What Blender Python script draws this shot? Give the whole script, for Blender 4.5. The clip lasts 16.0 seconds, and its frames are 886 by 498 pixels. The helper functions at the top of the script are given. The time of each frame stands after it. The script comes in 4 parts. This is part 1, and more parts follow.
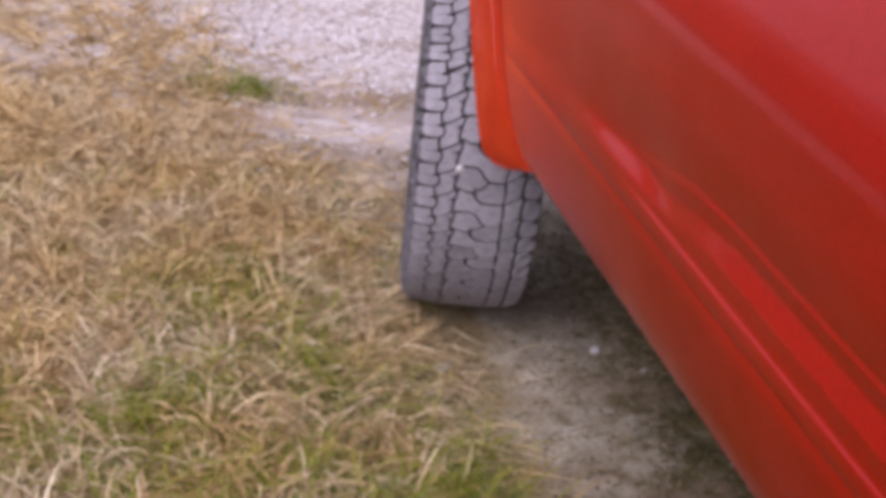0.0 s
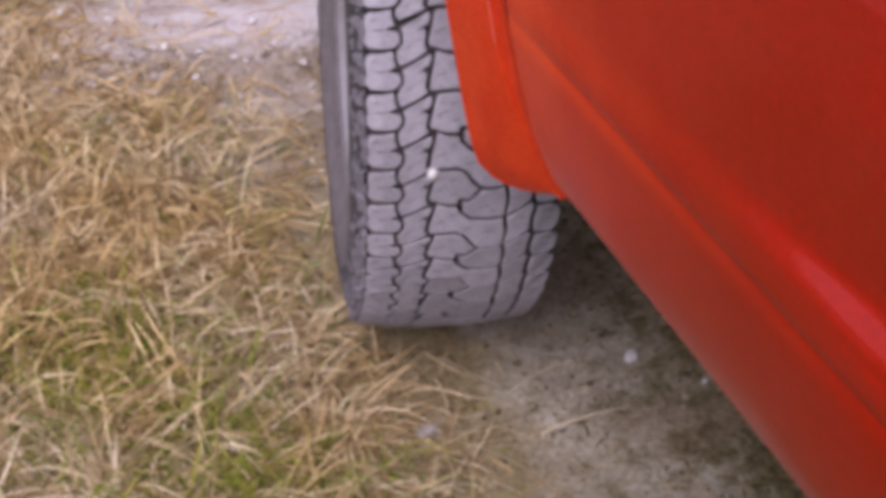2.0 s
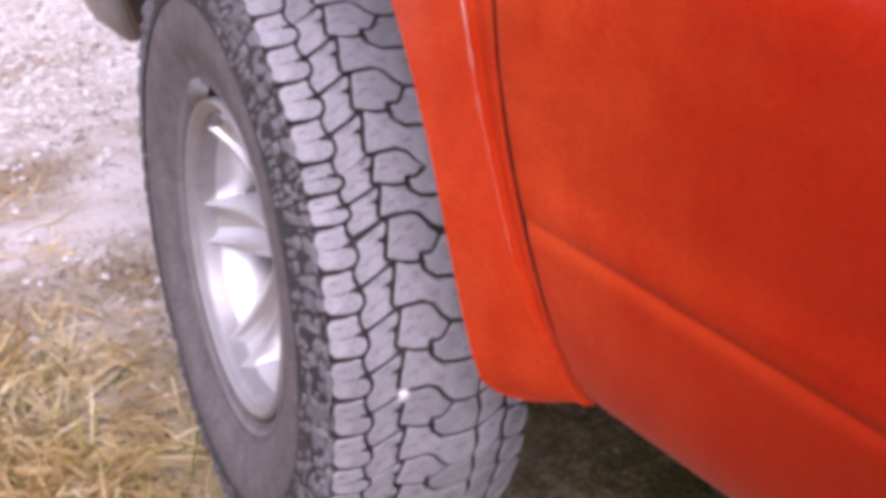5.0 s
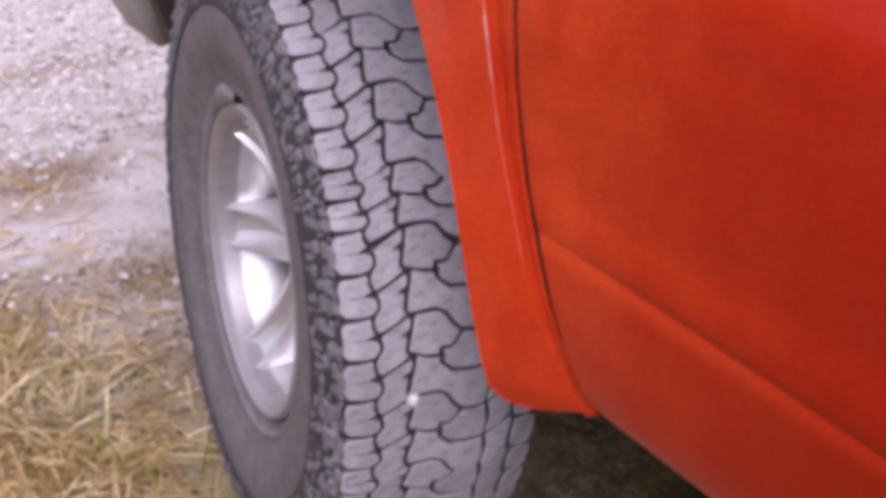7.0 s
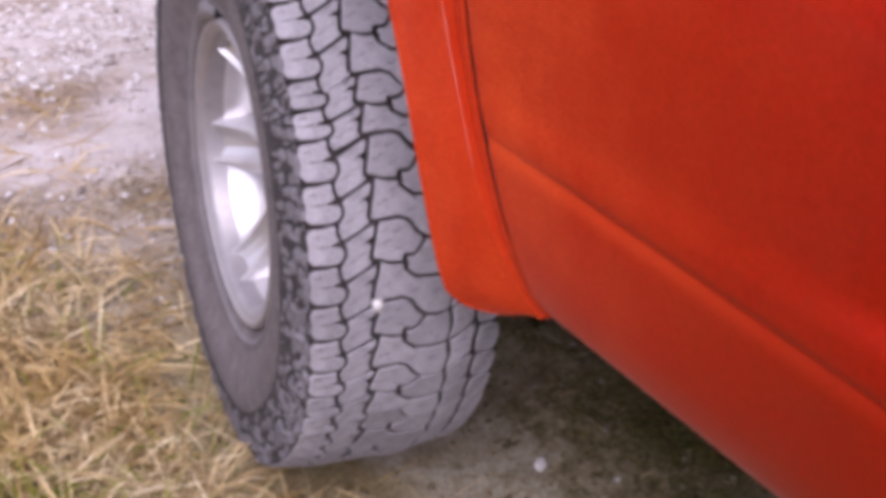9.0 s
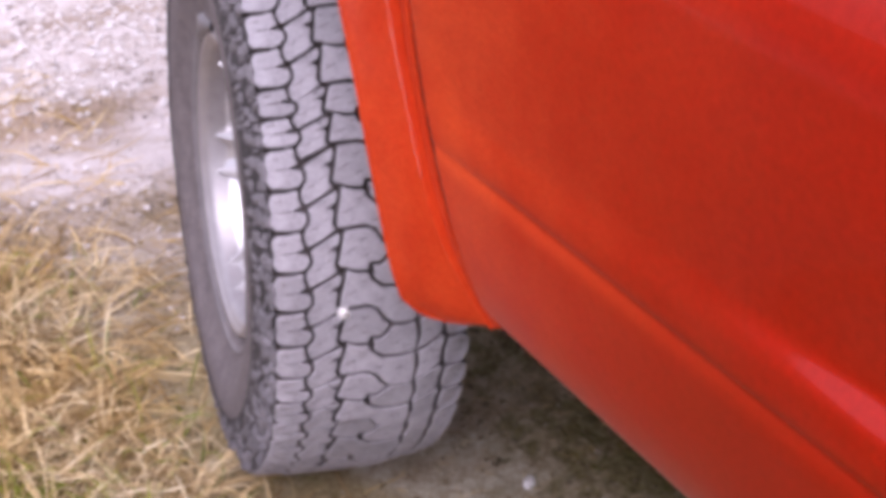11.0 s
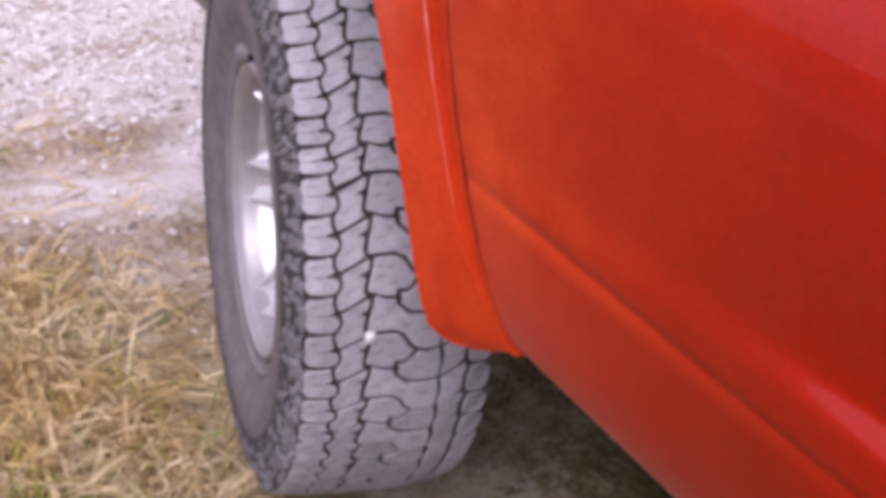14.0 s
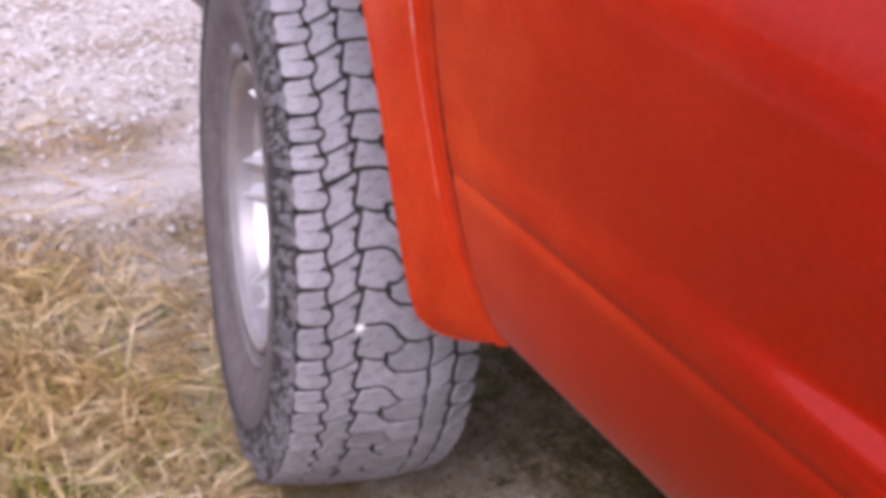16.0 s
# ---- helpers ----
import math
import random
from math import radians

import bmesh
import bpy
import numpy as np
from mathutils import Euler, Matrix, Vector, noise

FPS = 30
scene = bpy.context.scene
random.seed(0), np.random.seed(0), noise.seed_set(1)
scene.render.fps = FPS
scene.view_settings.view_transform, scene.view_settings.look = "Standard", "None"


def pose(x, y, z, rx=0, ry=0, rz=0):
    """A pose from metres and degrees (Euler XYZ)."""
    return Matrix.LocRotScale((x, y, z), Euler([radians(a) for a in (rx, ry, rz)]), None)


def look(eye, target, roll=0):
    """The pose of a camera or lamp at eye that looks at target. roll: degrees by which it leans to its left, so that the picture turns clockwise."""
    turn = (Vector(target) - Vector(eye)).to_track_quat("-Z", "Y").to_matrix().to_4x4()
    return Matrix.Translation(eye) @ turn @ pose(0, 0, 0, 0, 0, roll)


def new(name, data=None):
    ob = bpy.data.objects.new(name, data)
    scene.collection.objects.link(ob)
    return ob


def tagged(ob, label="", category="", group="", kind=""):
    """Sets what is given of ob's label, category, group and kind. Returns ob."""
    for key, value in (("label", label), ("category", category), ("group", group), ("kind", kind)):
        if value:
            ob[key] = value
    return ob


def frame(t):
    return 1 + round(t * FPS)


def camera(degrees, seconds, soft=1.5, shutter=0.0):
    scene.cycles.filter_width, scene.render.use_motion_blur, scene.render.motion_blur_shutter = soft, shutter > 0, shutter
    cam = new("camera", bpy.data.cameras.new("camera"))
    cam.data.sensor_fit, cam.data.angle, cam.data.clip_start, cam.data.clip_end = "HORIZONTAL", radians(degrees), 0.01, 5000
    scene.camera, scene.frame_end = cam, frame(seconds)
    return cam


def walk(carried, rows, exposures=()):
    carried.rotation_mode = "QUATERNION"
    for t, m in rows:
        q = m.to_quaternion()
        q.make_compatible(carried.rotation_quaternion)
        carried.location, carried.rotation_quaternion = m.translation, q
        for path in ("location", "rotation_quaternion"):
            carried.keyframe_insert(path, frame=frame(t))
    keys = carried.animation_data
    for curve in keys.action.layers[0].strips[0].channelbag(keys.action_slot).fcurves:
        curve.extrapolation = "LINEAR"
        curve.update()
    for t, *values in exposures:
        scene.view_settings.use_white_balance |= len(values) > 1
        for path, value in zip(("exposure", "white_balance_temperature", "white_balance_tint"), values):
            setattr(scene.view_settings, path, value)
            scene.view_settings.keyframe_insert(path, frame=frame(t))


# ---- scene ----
cam = camera(34.00, 16.0, soft=5.4)
PATH = [
    (0.0, look((-0.7489, -2.5275, 1.3507), (-0.4638, -1.4860, 0.8273), 6.37)),
    (0.5, look((-0.7012, -2.2728, 1.3499), (-0.3739, -1.2986, 0.7304), 2.85)),
    (1.0, look((-0.6748, -1.9298, 1.2996), (-0.3131, -0.9886, 0.6489), 1.09)),
    (1.5, look((-0.6576, -1.6985, 1.2741), (-0.3078, -0.7984, 0.5617), 2.36)),
    (2.0, look((-0.6214, -1.5687, 1.2536), (-0.2534, -0.6686, 0.5504), 2.44)),
    (2.5, look((-0.7142, -1.4170, 1.2128), (-0.2299, -0.5972, 0.4824), 1.58)),
    (3.0, look((-0.8152, -1.3215, 1.1965), (-0.2213, -0.5608, 0.4833), 3.41)),
    (3.5, look((-0.8048, -1.2841, 1.1848), (-0.1885, -0.5146, 0.5007), 2.62)),
    (4.0, look((-0.8002, -1.2682, 1.1827), (-0.1717, -0.4714, 0.5423), 2.09)),
    (4.5, look((-0.8239, -1.2731, 1.2189), (-0.1761, -0.4591, 0.6209), 2.15)),
    (7.0, look((-0.8625, -1.3071, 1.2416), (-0.2144, -0.4800, 0.6620), 4.66)),
    (7.5, look((-0.8677, -1.3154, 1.2398), (-0.2214, -0.4926, 0.6523), 5.24)),
    (8.0, look((-0.8612, -1.3252, 1.2316), (-0.2208, -0.5056, 0.6331), 5.53)),
    (8.5, look((-0.8744, -1.3646, 1.2366), (-0.2365, -0.5484, 0.6309), 6.03)),
    (9.0, look((-0.8284, -1.3898, 1.2378), (-0.2179, -0.5667, 0.6135), 4.37)),
    (11.5, look((-0.7328, -1.4883, 1.2309), (-0.1836, -0.6045, 0.6333), 3.98)),
    (12.0, look((-0.7390, -1.4923, 1.2373), (-0.1889, -0.6047, 0.6461), 4.34)),
    (12.5, look((-0.7464, -1.4956, 1.2385), (-0.1952, -0.6037, 0.6548), 4.89)),
    (13.0, look((-0.7633, -1.5031, 1.2460), (-0.2080, -0.6115, 0.6657), 5.17)),
    (13.5, look((-0.7700, -1.5040, 1.2447), (-0.2144, -0.6113, 0.6664), 5.28)),
    (14.0, look((-0.7769, -1.5080, 1.2441), (-0.2203, -0.6145, 0.6680), 5.55)),
    (14.5, look((-0.7753, -1.5095, 1.2404), (-0.2200, -0.6141, 0.6660), 5.54)),
    (15.0, look((-0.7718, -1.5223, 1.2438), (-0.2202, -0.6250, 0.6688), 5.39)),
    (15.5, look((-0.7740, -1.5348, 1.2476), (-0.2220, -0.6373, 0.6735), 5.64)),
    (16.0, look((-0.7806, -1.5482, 1.2590), (-0.2276, -0.6529, 0.6823), 5.36)),
]
LIGHT = [(t, stops, 5750, 32) for t, stops in ((0.0, 0.36), (0.5, 0.36), (1.0, 0.46), (2.0, 0.38), (2.5, 0.60), (3.5, 0.80), (4.5, 0.80), (7.0, 0.46), (9.0, 0.58), (11.5, 0.80), (13.0, 0.62), (16.0, 0.60))]
walk(cam, PATH, LIGHT)

# ---- sky and sun: thin overcast, light from high on the open side ----
world = bpy.data.worlds.new("sky")
scene.world = world
world.use_nodes = True
sky = world.node_tree.nodes.new("ShaderNodeTexSky")
sky.sky_type = "NISHITA"
sky.sun_disc = False
sky.sun_elevation = radians(51)
sky.sun_rotation = radians(222)
sky.air_density = 1.0
sky.dust_density = 4.0
back = world.node_tree.nodes["Background"]
back.inputs["Strength"].default_value = 0.15
pale = world.node_tree.nodes.new("ShaderNodeHueSaturation")
pale.inputs["Saturation"].default_value = 0.45
world.node_tree.links.new(sky.outputs[0], pale.inputs["Color"])
veil = world.node_tree.nodes.new("ShaderNodeMix")
veil.data_type = "RGBA"
veil.inputs[0].default_value = 0.6
where = world.node_tree.nodes.new("ShaderNodeTexCoord")
split = world.node_tree.nodes.new("ShaderNodeSeparateXYZ")
height_of = world.node_tree.nodes.new("ShaderNodeMapRange")
for slot, value in ((1, 0.0), (2, 1.0), (3, 5.6), (4, 7.0)):
    height_of.inputs[slot].default_value = value
tone = world.node_tree.nodes.new("ShaderNodeVectorMath")
tone.operation = "SCALE"
tone.inputs[0].default_value = (1.0, 0.985, 0.965)
world.node_tree.links.new(where.outputs["Generated"], split.inputs[0])
world.node_tree.links.new(split.outputs["Z"], height_of.inputs[0])
world.node_tree.links.new(height_of.outputs[0], tone.inputs["Scale"])
world.node_tree.links.new(tone.outputs[0], veil.inputs[7])
world.node_tree.links.new(pale.outputs[0], veil.inputs[6])
world.node_tree.links.new(veil.outputs[2], back.inputs["Color"])
lamp = bpy.data.lights.new("sun", "SUN")
lamp.energy = 1.25
lamp.angle = radians(38)
lamp.color = (1.0, 0.95, 0.88)
sun = new("sun", lamp)
sun.matrix_world = look((-2.8, -3.1, 5.2), (0, 0, 0))


# ---- materials ----
class Graph:
    """A small wrapper that adds nodes and links to one material."""

    def __init__(self, name):
        self.m = bpy.data.materials.new(name)
        self.m.use_nodes = True
        self.t = self.m.node_tree
        self.b = self.t.nodes["Principled BSDF"]

    def add(self, kind, **values):
        n = self.t.nodes.new(kind)
        for key, v in values.items():
            n.inputs[key.replace("_", " ")].default_value = v
        return n

    def link(self, a, b):
        self.t.links.new(a, b)

    def coords(self):
        return self.add("ShaderNodeTexCoord").outputs["Object"]

    def noise(self, where, scale, detail=4.0, rough=0.55, stretch=None):
        if stretch:
            mp = self.add("ShaderNodeMapping")
            mp.inputs["Scale"].default_value = stretch
            self.link(where, mp.inputs[0])
            where = mp.outputs[0]
        n = self.add("ShaderNodeTexNoise", Scale=scale, Detail=detail, Roughness=rough)
        self.link(where, n.inputs["Vector"])
        return n.outputs["Fac"]

    def ramp(self, fac, *stops):
        r = self.t.nodes.new("ShaderNodeValToRGB")
        el = r.color_ramp.elements
        while len(el) < len(stops):
            el.new(0.5)
        for e, (at, c) in zip(el, stops):
            e.position = at
            e.color = (*c, 1) if len(c) == 3 else c
        self.link(fac, r.inputs[0])
        return r.outputs[0]

    def mix(self, fac, a, b, how="MIX"):
        n = self.t.nodes.new("ShaderNodeMix")
        n.data_type = "RGBA"
        n.blend_type = how
        for i, v in ((0, fac), (6, a), (7, b)):
            if isinstance(v, (int, float)):
                n.inputs[i].default_value = v
            elif isinstance(v, tuple):
                n.inputs[i].default_value = (*v, 1)
            else:
                self.link(v, n.inputs[i])
        return n.outputs[2]

    def bump(self, height, strength, distance):
        n = self.add("ShaderNodeBump", Strength=strength, Distance=distance)
        self.link(height, n.inputs["Height"])
        self.link(n.outputs[0], self.b.inputs["Normal"])

    def out(self, colour=None, rough=None, metal=None, **rest):
        for slot, v in (("Base Color", colour), ("Roughness", rough), ("Metallic", metal)):
            if v is None:
                continue
            if isinstance(v, tuple):
                self.b.inputs[slot].default_value = (*v, 1)
            elif isinstance(v, (int, float)):
                self.b.inputs[slot].default_value = v
            else:
                self.link(v, self.b.inputs[slot])
        for key, v in rest.items():
            self.b.inputs[key.replace("_", " ")].default_value = v
        return self.m


def grey(v):
    return (v, v, v)


def red_paint():
    g = Graph("red_paint")
    p = g.coords()
    haze = g.noise(p, 3.0, 5)
    fine = g.noise(p, 150.0, 5, 0.7)
    streak = g.noise(p, 12.0, 8, 0.68, (1.0, 1.0, 0.75))
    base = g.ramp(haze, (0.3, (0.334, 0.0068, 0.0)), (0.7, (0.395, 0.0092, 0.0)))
    # road dust on the front half of the door; also painted light, fender included
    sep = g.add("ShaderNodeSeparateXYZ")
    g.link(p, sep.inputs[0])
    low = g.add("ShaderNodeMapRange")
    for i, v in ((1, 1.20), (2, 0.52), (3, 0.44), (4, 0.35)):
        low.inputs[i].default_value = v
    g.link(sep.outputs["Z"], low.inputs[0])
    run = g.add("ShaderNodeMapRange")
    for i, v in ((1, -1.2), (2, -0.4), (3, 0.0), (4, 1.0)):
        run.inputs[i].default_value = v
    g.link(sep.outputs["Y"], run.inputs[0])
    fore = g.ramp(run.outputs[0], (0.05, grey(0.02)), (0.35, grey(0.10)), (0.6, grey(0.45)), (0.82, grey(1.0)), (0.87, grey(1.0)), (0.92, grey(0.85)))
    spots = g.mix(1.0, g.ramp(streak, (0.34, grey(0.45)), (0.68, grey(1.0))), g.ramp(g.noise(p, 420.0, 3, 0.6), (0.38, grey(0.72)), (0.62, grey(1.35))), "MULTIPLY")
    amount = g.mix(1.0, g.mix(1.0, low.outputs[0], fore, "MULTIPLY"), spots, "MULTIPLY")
    # highlight on the shoulder under the crease, painted in as a pale line
    level = g.add("ShaderNodeMath")
    level.operation = "MULTIPLY_ADD"
    g.link(sep.outputs["Y"], level.inputs[0])
    level.inputs[1].default_value = 0.005
    g.link(sep.outputs["Z"], level.inputs[2])
    ledge = g.mix(1.0, g.ramp(level.outputs[0], (0.648, grey(0.0)), (0.660, grey(1.0)), (0.6665, grey(1.0)), (0.6705, grey(0.0))), g.ramp(run.outputs[0], (0.2, grey(0.0)), (0.6, grey(0.09)), (0.864, grey(0.09)), (0.869, grey(0.0))), "MULTIPLY")
    amount = g.mix(1.0, amount, ledge, "ADD")
    speck = g.ramp(fine, (0.32, grey(0.80)), (0.68, grey(1.08)))
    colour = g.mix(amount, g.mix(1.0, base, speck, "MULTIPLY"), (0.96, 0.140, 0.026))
    # shade painted below the crease, deeper to the rear, under a faint dusty sheen
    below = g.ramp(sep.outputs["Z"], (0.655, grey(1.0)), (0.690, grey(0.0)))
    low_shade = g.mix(1.0, g.mix(1.0, below, g.ramp(run.outputs[0], (0.35, grey(1.0)), (0.70, grey(0.12)), (0.92, grey(0.0))), "MULTIPLY"), g.ramp(streak, (0.3, grey(0.25)), (0.7, grey(0.52))), "MULTIPLY")
    colour = g.mix(low_shade, colour, (0.190, 0.0150, 0.0015))
    dry = g.mix(1.0, below, g.ramp(run.outputs[0], (0.0, grey(0.02)), (0.3, grey(0.06)), (0.6, grey(0.06)), (0.9, grey(0.05)), (0.93, grey(0.0))), "MULTIPLY")
    rough = g.ramp(streak, (0.3, grey(0.30)), (0.75, grey(0.46)))
    # clean paint shines, dusty paint is dull
    g.link(g.mix(low_shade, g.ramp(run.outputs[0], (0.0, grey(0.55)), (0.38, grey(0.54)), (0.54, grey(0.18)), (0.72, grey(0.07)), (0.86, grey(0.08)), (0.93, grey(0.9))), grey(0.06)), g.b.inputs["Coat Weight"])
    g.link(g.ramp(run.outputs[0], (0.1, grey(0.12)), (0.75, grey(0.18)), (0.86, grey(0.16)), (0.93, grey(0.07))), g.b.inputs["Coat Roughness"])
    g.link(g.mix(1.0, g.ramp(amount, (0.0, grey(0.0)), (0.3, grey(0.10))), dry, "ADD"), g.b.inputs["Sheen Weight"])
    g.bump(g.noise(p, 60.0, 3), 0.04, 0.002)
    return g.out(colour, rough, 0.0, Coat_IOR=1.5, Specular_IOR_Level=0.03,
                 Sheen_Roughness=0.38, Sheen_Tint=(1.0, 0.54, 0.42, 1))


def rubber(name, dark, light, dust, relief=0.4):
    g = Graph(name)
    p = g.coords()
    info = g.add("ShaderNodeObjectInfo")
    big = g.noise(p, 34.0, 6, 0.7)
    fine = g.noise(p, 260.0, 4, 0.7)
    c = g.ramp(big, (0.3, dark), (0.7, light))
    c = g.mix(g.ramp(fine, (0.45, grey(0.0)), (0.75, grey(0.6))), c, dust)
    jig = g.ramp(info.outputs["Random"], (0.0, grey(0.84)), (1.0, grey(1.08)))
    c = g.mix(1.0, c, jig, "MULTIPLY")
    g.bump(g.mix(0.65, fine, g.noise(p, 75.0, 3)), relief, 0.0035)
    return g.out(c, 0.78, 0.0, Specular_IOR_Level=0.35)


def silver():
    g = Graph("silver_alloy")
    p = g.coords()
    n = g.noise(p, 22.0, 5, 0.6)
    fine = g.noise(p, 300.0, 3)
    c = g.ramp(n, (0.25, (0.58, 0.56, 0.565)), (0.75, (0.71, 0.69, 0.695)))
    c = g.mix(g.ramp(fine, (0.55, grey(0.0)), (0.8, grey(0.35))), c, (0.34, 0.30, 0.27))
    g.bump(fine, 0.06, 0.001)
    return g.out(c, g.ramp(n, (0.3, grey(0.28)), (0.7, grey(0.40))), 0.72)


def plain(name, a, b, rough=0.7, scale=30.0, metal=0.0, bump=0.2):
    g = Graph(name)
    p = g.coords()
    n = g.noise(p, scale, 5, 0.62)
    fine = g.noise(p, scale * 9, 3)
    c = g.mix(0.35, g.ramp(n, (0.3, a), (0.7, b)), g.ramp(fine, (0.3, a), (0.7, b)))
    g.bump(fine, bump, 0.002)
    return g.out(c, rough, metal)


def earth():
    """Bare ground: grey-brown soil beside the car, pale chalky gravel further out."""
    g = Graph("earth")
    p = g.coords()
    sep = g.add("ShaderNodeSeparateXYZ")
    g.link(p, sep.inputs[0])
    wide = g.noise(p, 1.6, 4, 0.6)
    mid = g.noise(p, 11.0, 6, 0.68)
    fine = g.noise(p, 130.0, 5, 0.72)
    grit = g.noise(p, 420.0, 3, 0.6)
    soil = g.ramp(mid, (0.30, (0.23, 0.172, 0.075)), (0.48, (0.37, 0.295, 0.160)), (0.68, (0.50, 0.42, 0.27)))
    pale = g.ramp(mid, (0.25, (0.46, 0.375, 0.33)), (0.48, (0.64, 0.57, 0.54)), (0.72, (0.77, 0.72, 0.71)))
    # a worn pale strip beside the car; mossy ground under it, shade painted in
    across = g.add("ShaderNodeMath")
    across.operation = "MULTIPLY_ADD"
    g.link(g.noise(p, 6.0, 4, 0.6), across.inputs[0])
    across.inputs[1].default_value = 0.26
    g.link(sep.outputs["X"], across.inputs[2])
    worn = g.ramp(across.outputs[0], (0.08, grey(0.0)), (0.15, grey(0.9)), (0.30, grey(0.9)), (0.43, grey(0.1)))
    soil = g.mix(worn, soil, g.ramp(mid, (0.28, (0.37, 0.320, 0.230)), (0.5, (0.53, 0.475, 0.37)), (0.72, (0.67, 0.615, 0.505))))
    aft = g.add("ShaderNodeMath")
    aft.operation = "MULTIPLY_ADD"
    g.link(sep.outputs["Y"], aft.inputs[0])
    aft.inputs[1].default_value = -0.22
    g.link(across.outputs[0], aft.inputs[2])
    moss_shade = g.ramp(g.mix(0.5, aft.outputs[0], g.noise(p, 24.0, 5, 0.7)), (0.418, grey(0.0)), (0.513, grey(0.92)))
    soil = g.mix(moss_shade, soil, g.ramp(fine, (0.35, (0.100, 0.082, 0.025)), (0.65, (0.24, 0.195, 0.078))))
    # the gravel begins beyond the front axle
    away = g.add("ShaderNodeMath")
    away.operation = "MULTIPLY_ADD"
    g.link(wide, away.inputs[0])
    away.inputs[1].default_value = 0.9
    g.link(sep.outputs["Y"], away.inputs[2])
    edge = g.add("ShaderNodeMapRange")
    for i, v in ((1, 0.55), (2, 1.15), (3, 0.0), (4, 1.0)):
        edge.inputs[i].default_value = v
    g.link(away.outputs[0], edge.inputs[0])
    left = g.add("ShaderNodeMapRange")
    for i, v in ((1, -0.40), (2, 0.02), (3, 0.82), (4, 1.0)):
        left.inputs[i].default_value = v
    g.link(across.outputs[0], left.inputs[0])
    c = g.mix(g.mix(1.0, edge.outputs[0], left.outputs[0], "MULTIPLY"), soil, pale)
    turf = g.add("ShaderNodeMapRange")
    for i, v in ((1, -0.55), (2, -1.2), (3, 0.0), (4, 0.85)):
        turf.inputs[i].default_value = v
    g.link(away.outputs[0], turf.inputs[0])
    c = g.mix(turf.outputs[0], c, (0.12, 0.115, 0.05))
    # meadow further out on both sides and ahead
    for axis, near, full in (("X", -1.5, -2.3), ("X", 2.6, 3.6), ("Y", 3.4, 5.0)):
        meadow = g.add("ShaderNodeMapRange")
        for i, v in ((1, near), (2, full), (3, 0.0), (4, 0.92)):
            meadow.inputs[i].default_value = v
        g.link(sep.outputs[axis], meadow.inputs[0])
        c = g.mix(meadow.outputs[0], c, g.ramp(mid, (0.3, (0.085, 0.075, 0.030)), (0.7, (0.17, 0.145, 0.065))))
    brown = g.ramp(g.noise(p, 3.4, 5, 0.6, (0.45, 1.5, 1.0)), (0.50, grey(0.0)), (0.64, grey(0.7)))
    c = g.mix(brown, c, (0.33, 0.235, 0.155))
    # a bare brown patch and two smooth pale ones before the gravel
    sway = g.noise(p, 9.0, 5, 0.65)
    for x0, y0, rx, ry, tint in ((-0.06, 1.05, 0.30, 0.105, (0.43, 0.32, 0.235)), (0.17, 0.97, 0.10, 0.085, (0.70, 0.63, 0.62)), (-0.01, 0.80, 0.17, 0.075, (0.68, 0.61, 0.59)), (-0.02, 0.62, 0.30, 0.080, (0.50, 0.41, 0.33))):
        place = g.add("ShaderNodeMapping")
        place.inputs["Location"].default_value = (-x0 / rx, -y0 / ry, 0.0)
        place.inputs["Scale"].default_value = (1 / rx, 1 / ry, 0.0)
        g.link(p, place.inputs[0])
        reach = g.t.nodes.new("ShaderNodeVectorMath")
        reach.operation = "LENGTH"
        g.link(place.outputs[0], reach.inputs[0])
        ragged = g.add("ShaderNodeMath")
        ragged.operation = "MULTIPLY_ADD"
        g.link(sway, ragged.inputs[0])
        ragged.inputs[1].default_value = 1.6
        g.link(reach.outputs["Value"], ragged.inputs[2])
        spot = g.add("ShaderNodeMapRange")
        for i, v in ((1, 2.0), (2, 1.35), (3, 0.0), (4, 0.85)):
            spot.inputs[i].default_value = v
        g.link(ragged.outputs[0], spot.inputs[0])
        c = g.mix(spot.outputs[0], c, tint)
    c = g.mix(g.ramp(fine, (0.38, grey(0.0)), (0.60, grey(0.9))), g.mix(1.0, c, g.mix(edge.outputs[0], (0.60, 0.55, 0.46), (0.80, 0.76, 0.72)), "MULTIPLY"), c)
    c = g.mix(g.ramp(grit, (0.60, grey(0.0)), (0.74, grey(0.35))), c, (0.46, 0.42, 0.37))
    g.bump(g.mix(0.45, fine, grit), 0.9, 0.006)
    return g.out(c, 0.92, 0.0, Specular_IOR_Level=0.2)


def blade(name, *stops):
    g = Graph(name)
    geo = g.add("ShaderNodeNewGeometry")
    c = g.ramp(geo.outputs["Random Per Island"], *stops)
    p = g.coords()
    # golden and bleached patches
    c = g.mix(g.ramp(g.noise(p, 4.5, 4, 0.65), (0.40, grey(0.0)), (0.58, grey(1.0))), c, g.mix(1.0, c, (0.92, 0.82, 0.60), "MULTIPLY"))
    c = g.mix(g.ramp(g.noise(p, 45.0, 3), (0.35, grey(0.0)), (0.7, grey(0.45))), c, g.mix(1.0, c, (0.55, 0.46, 0.36), "MULTIPLY"))
    return g.out(c, 0.75, 0.0, Specular_IOR_Level=0.3)


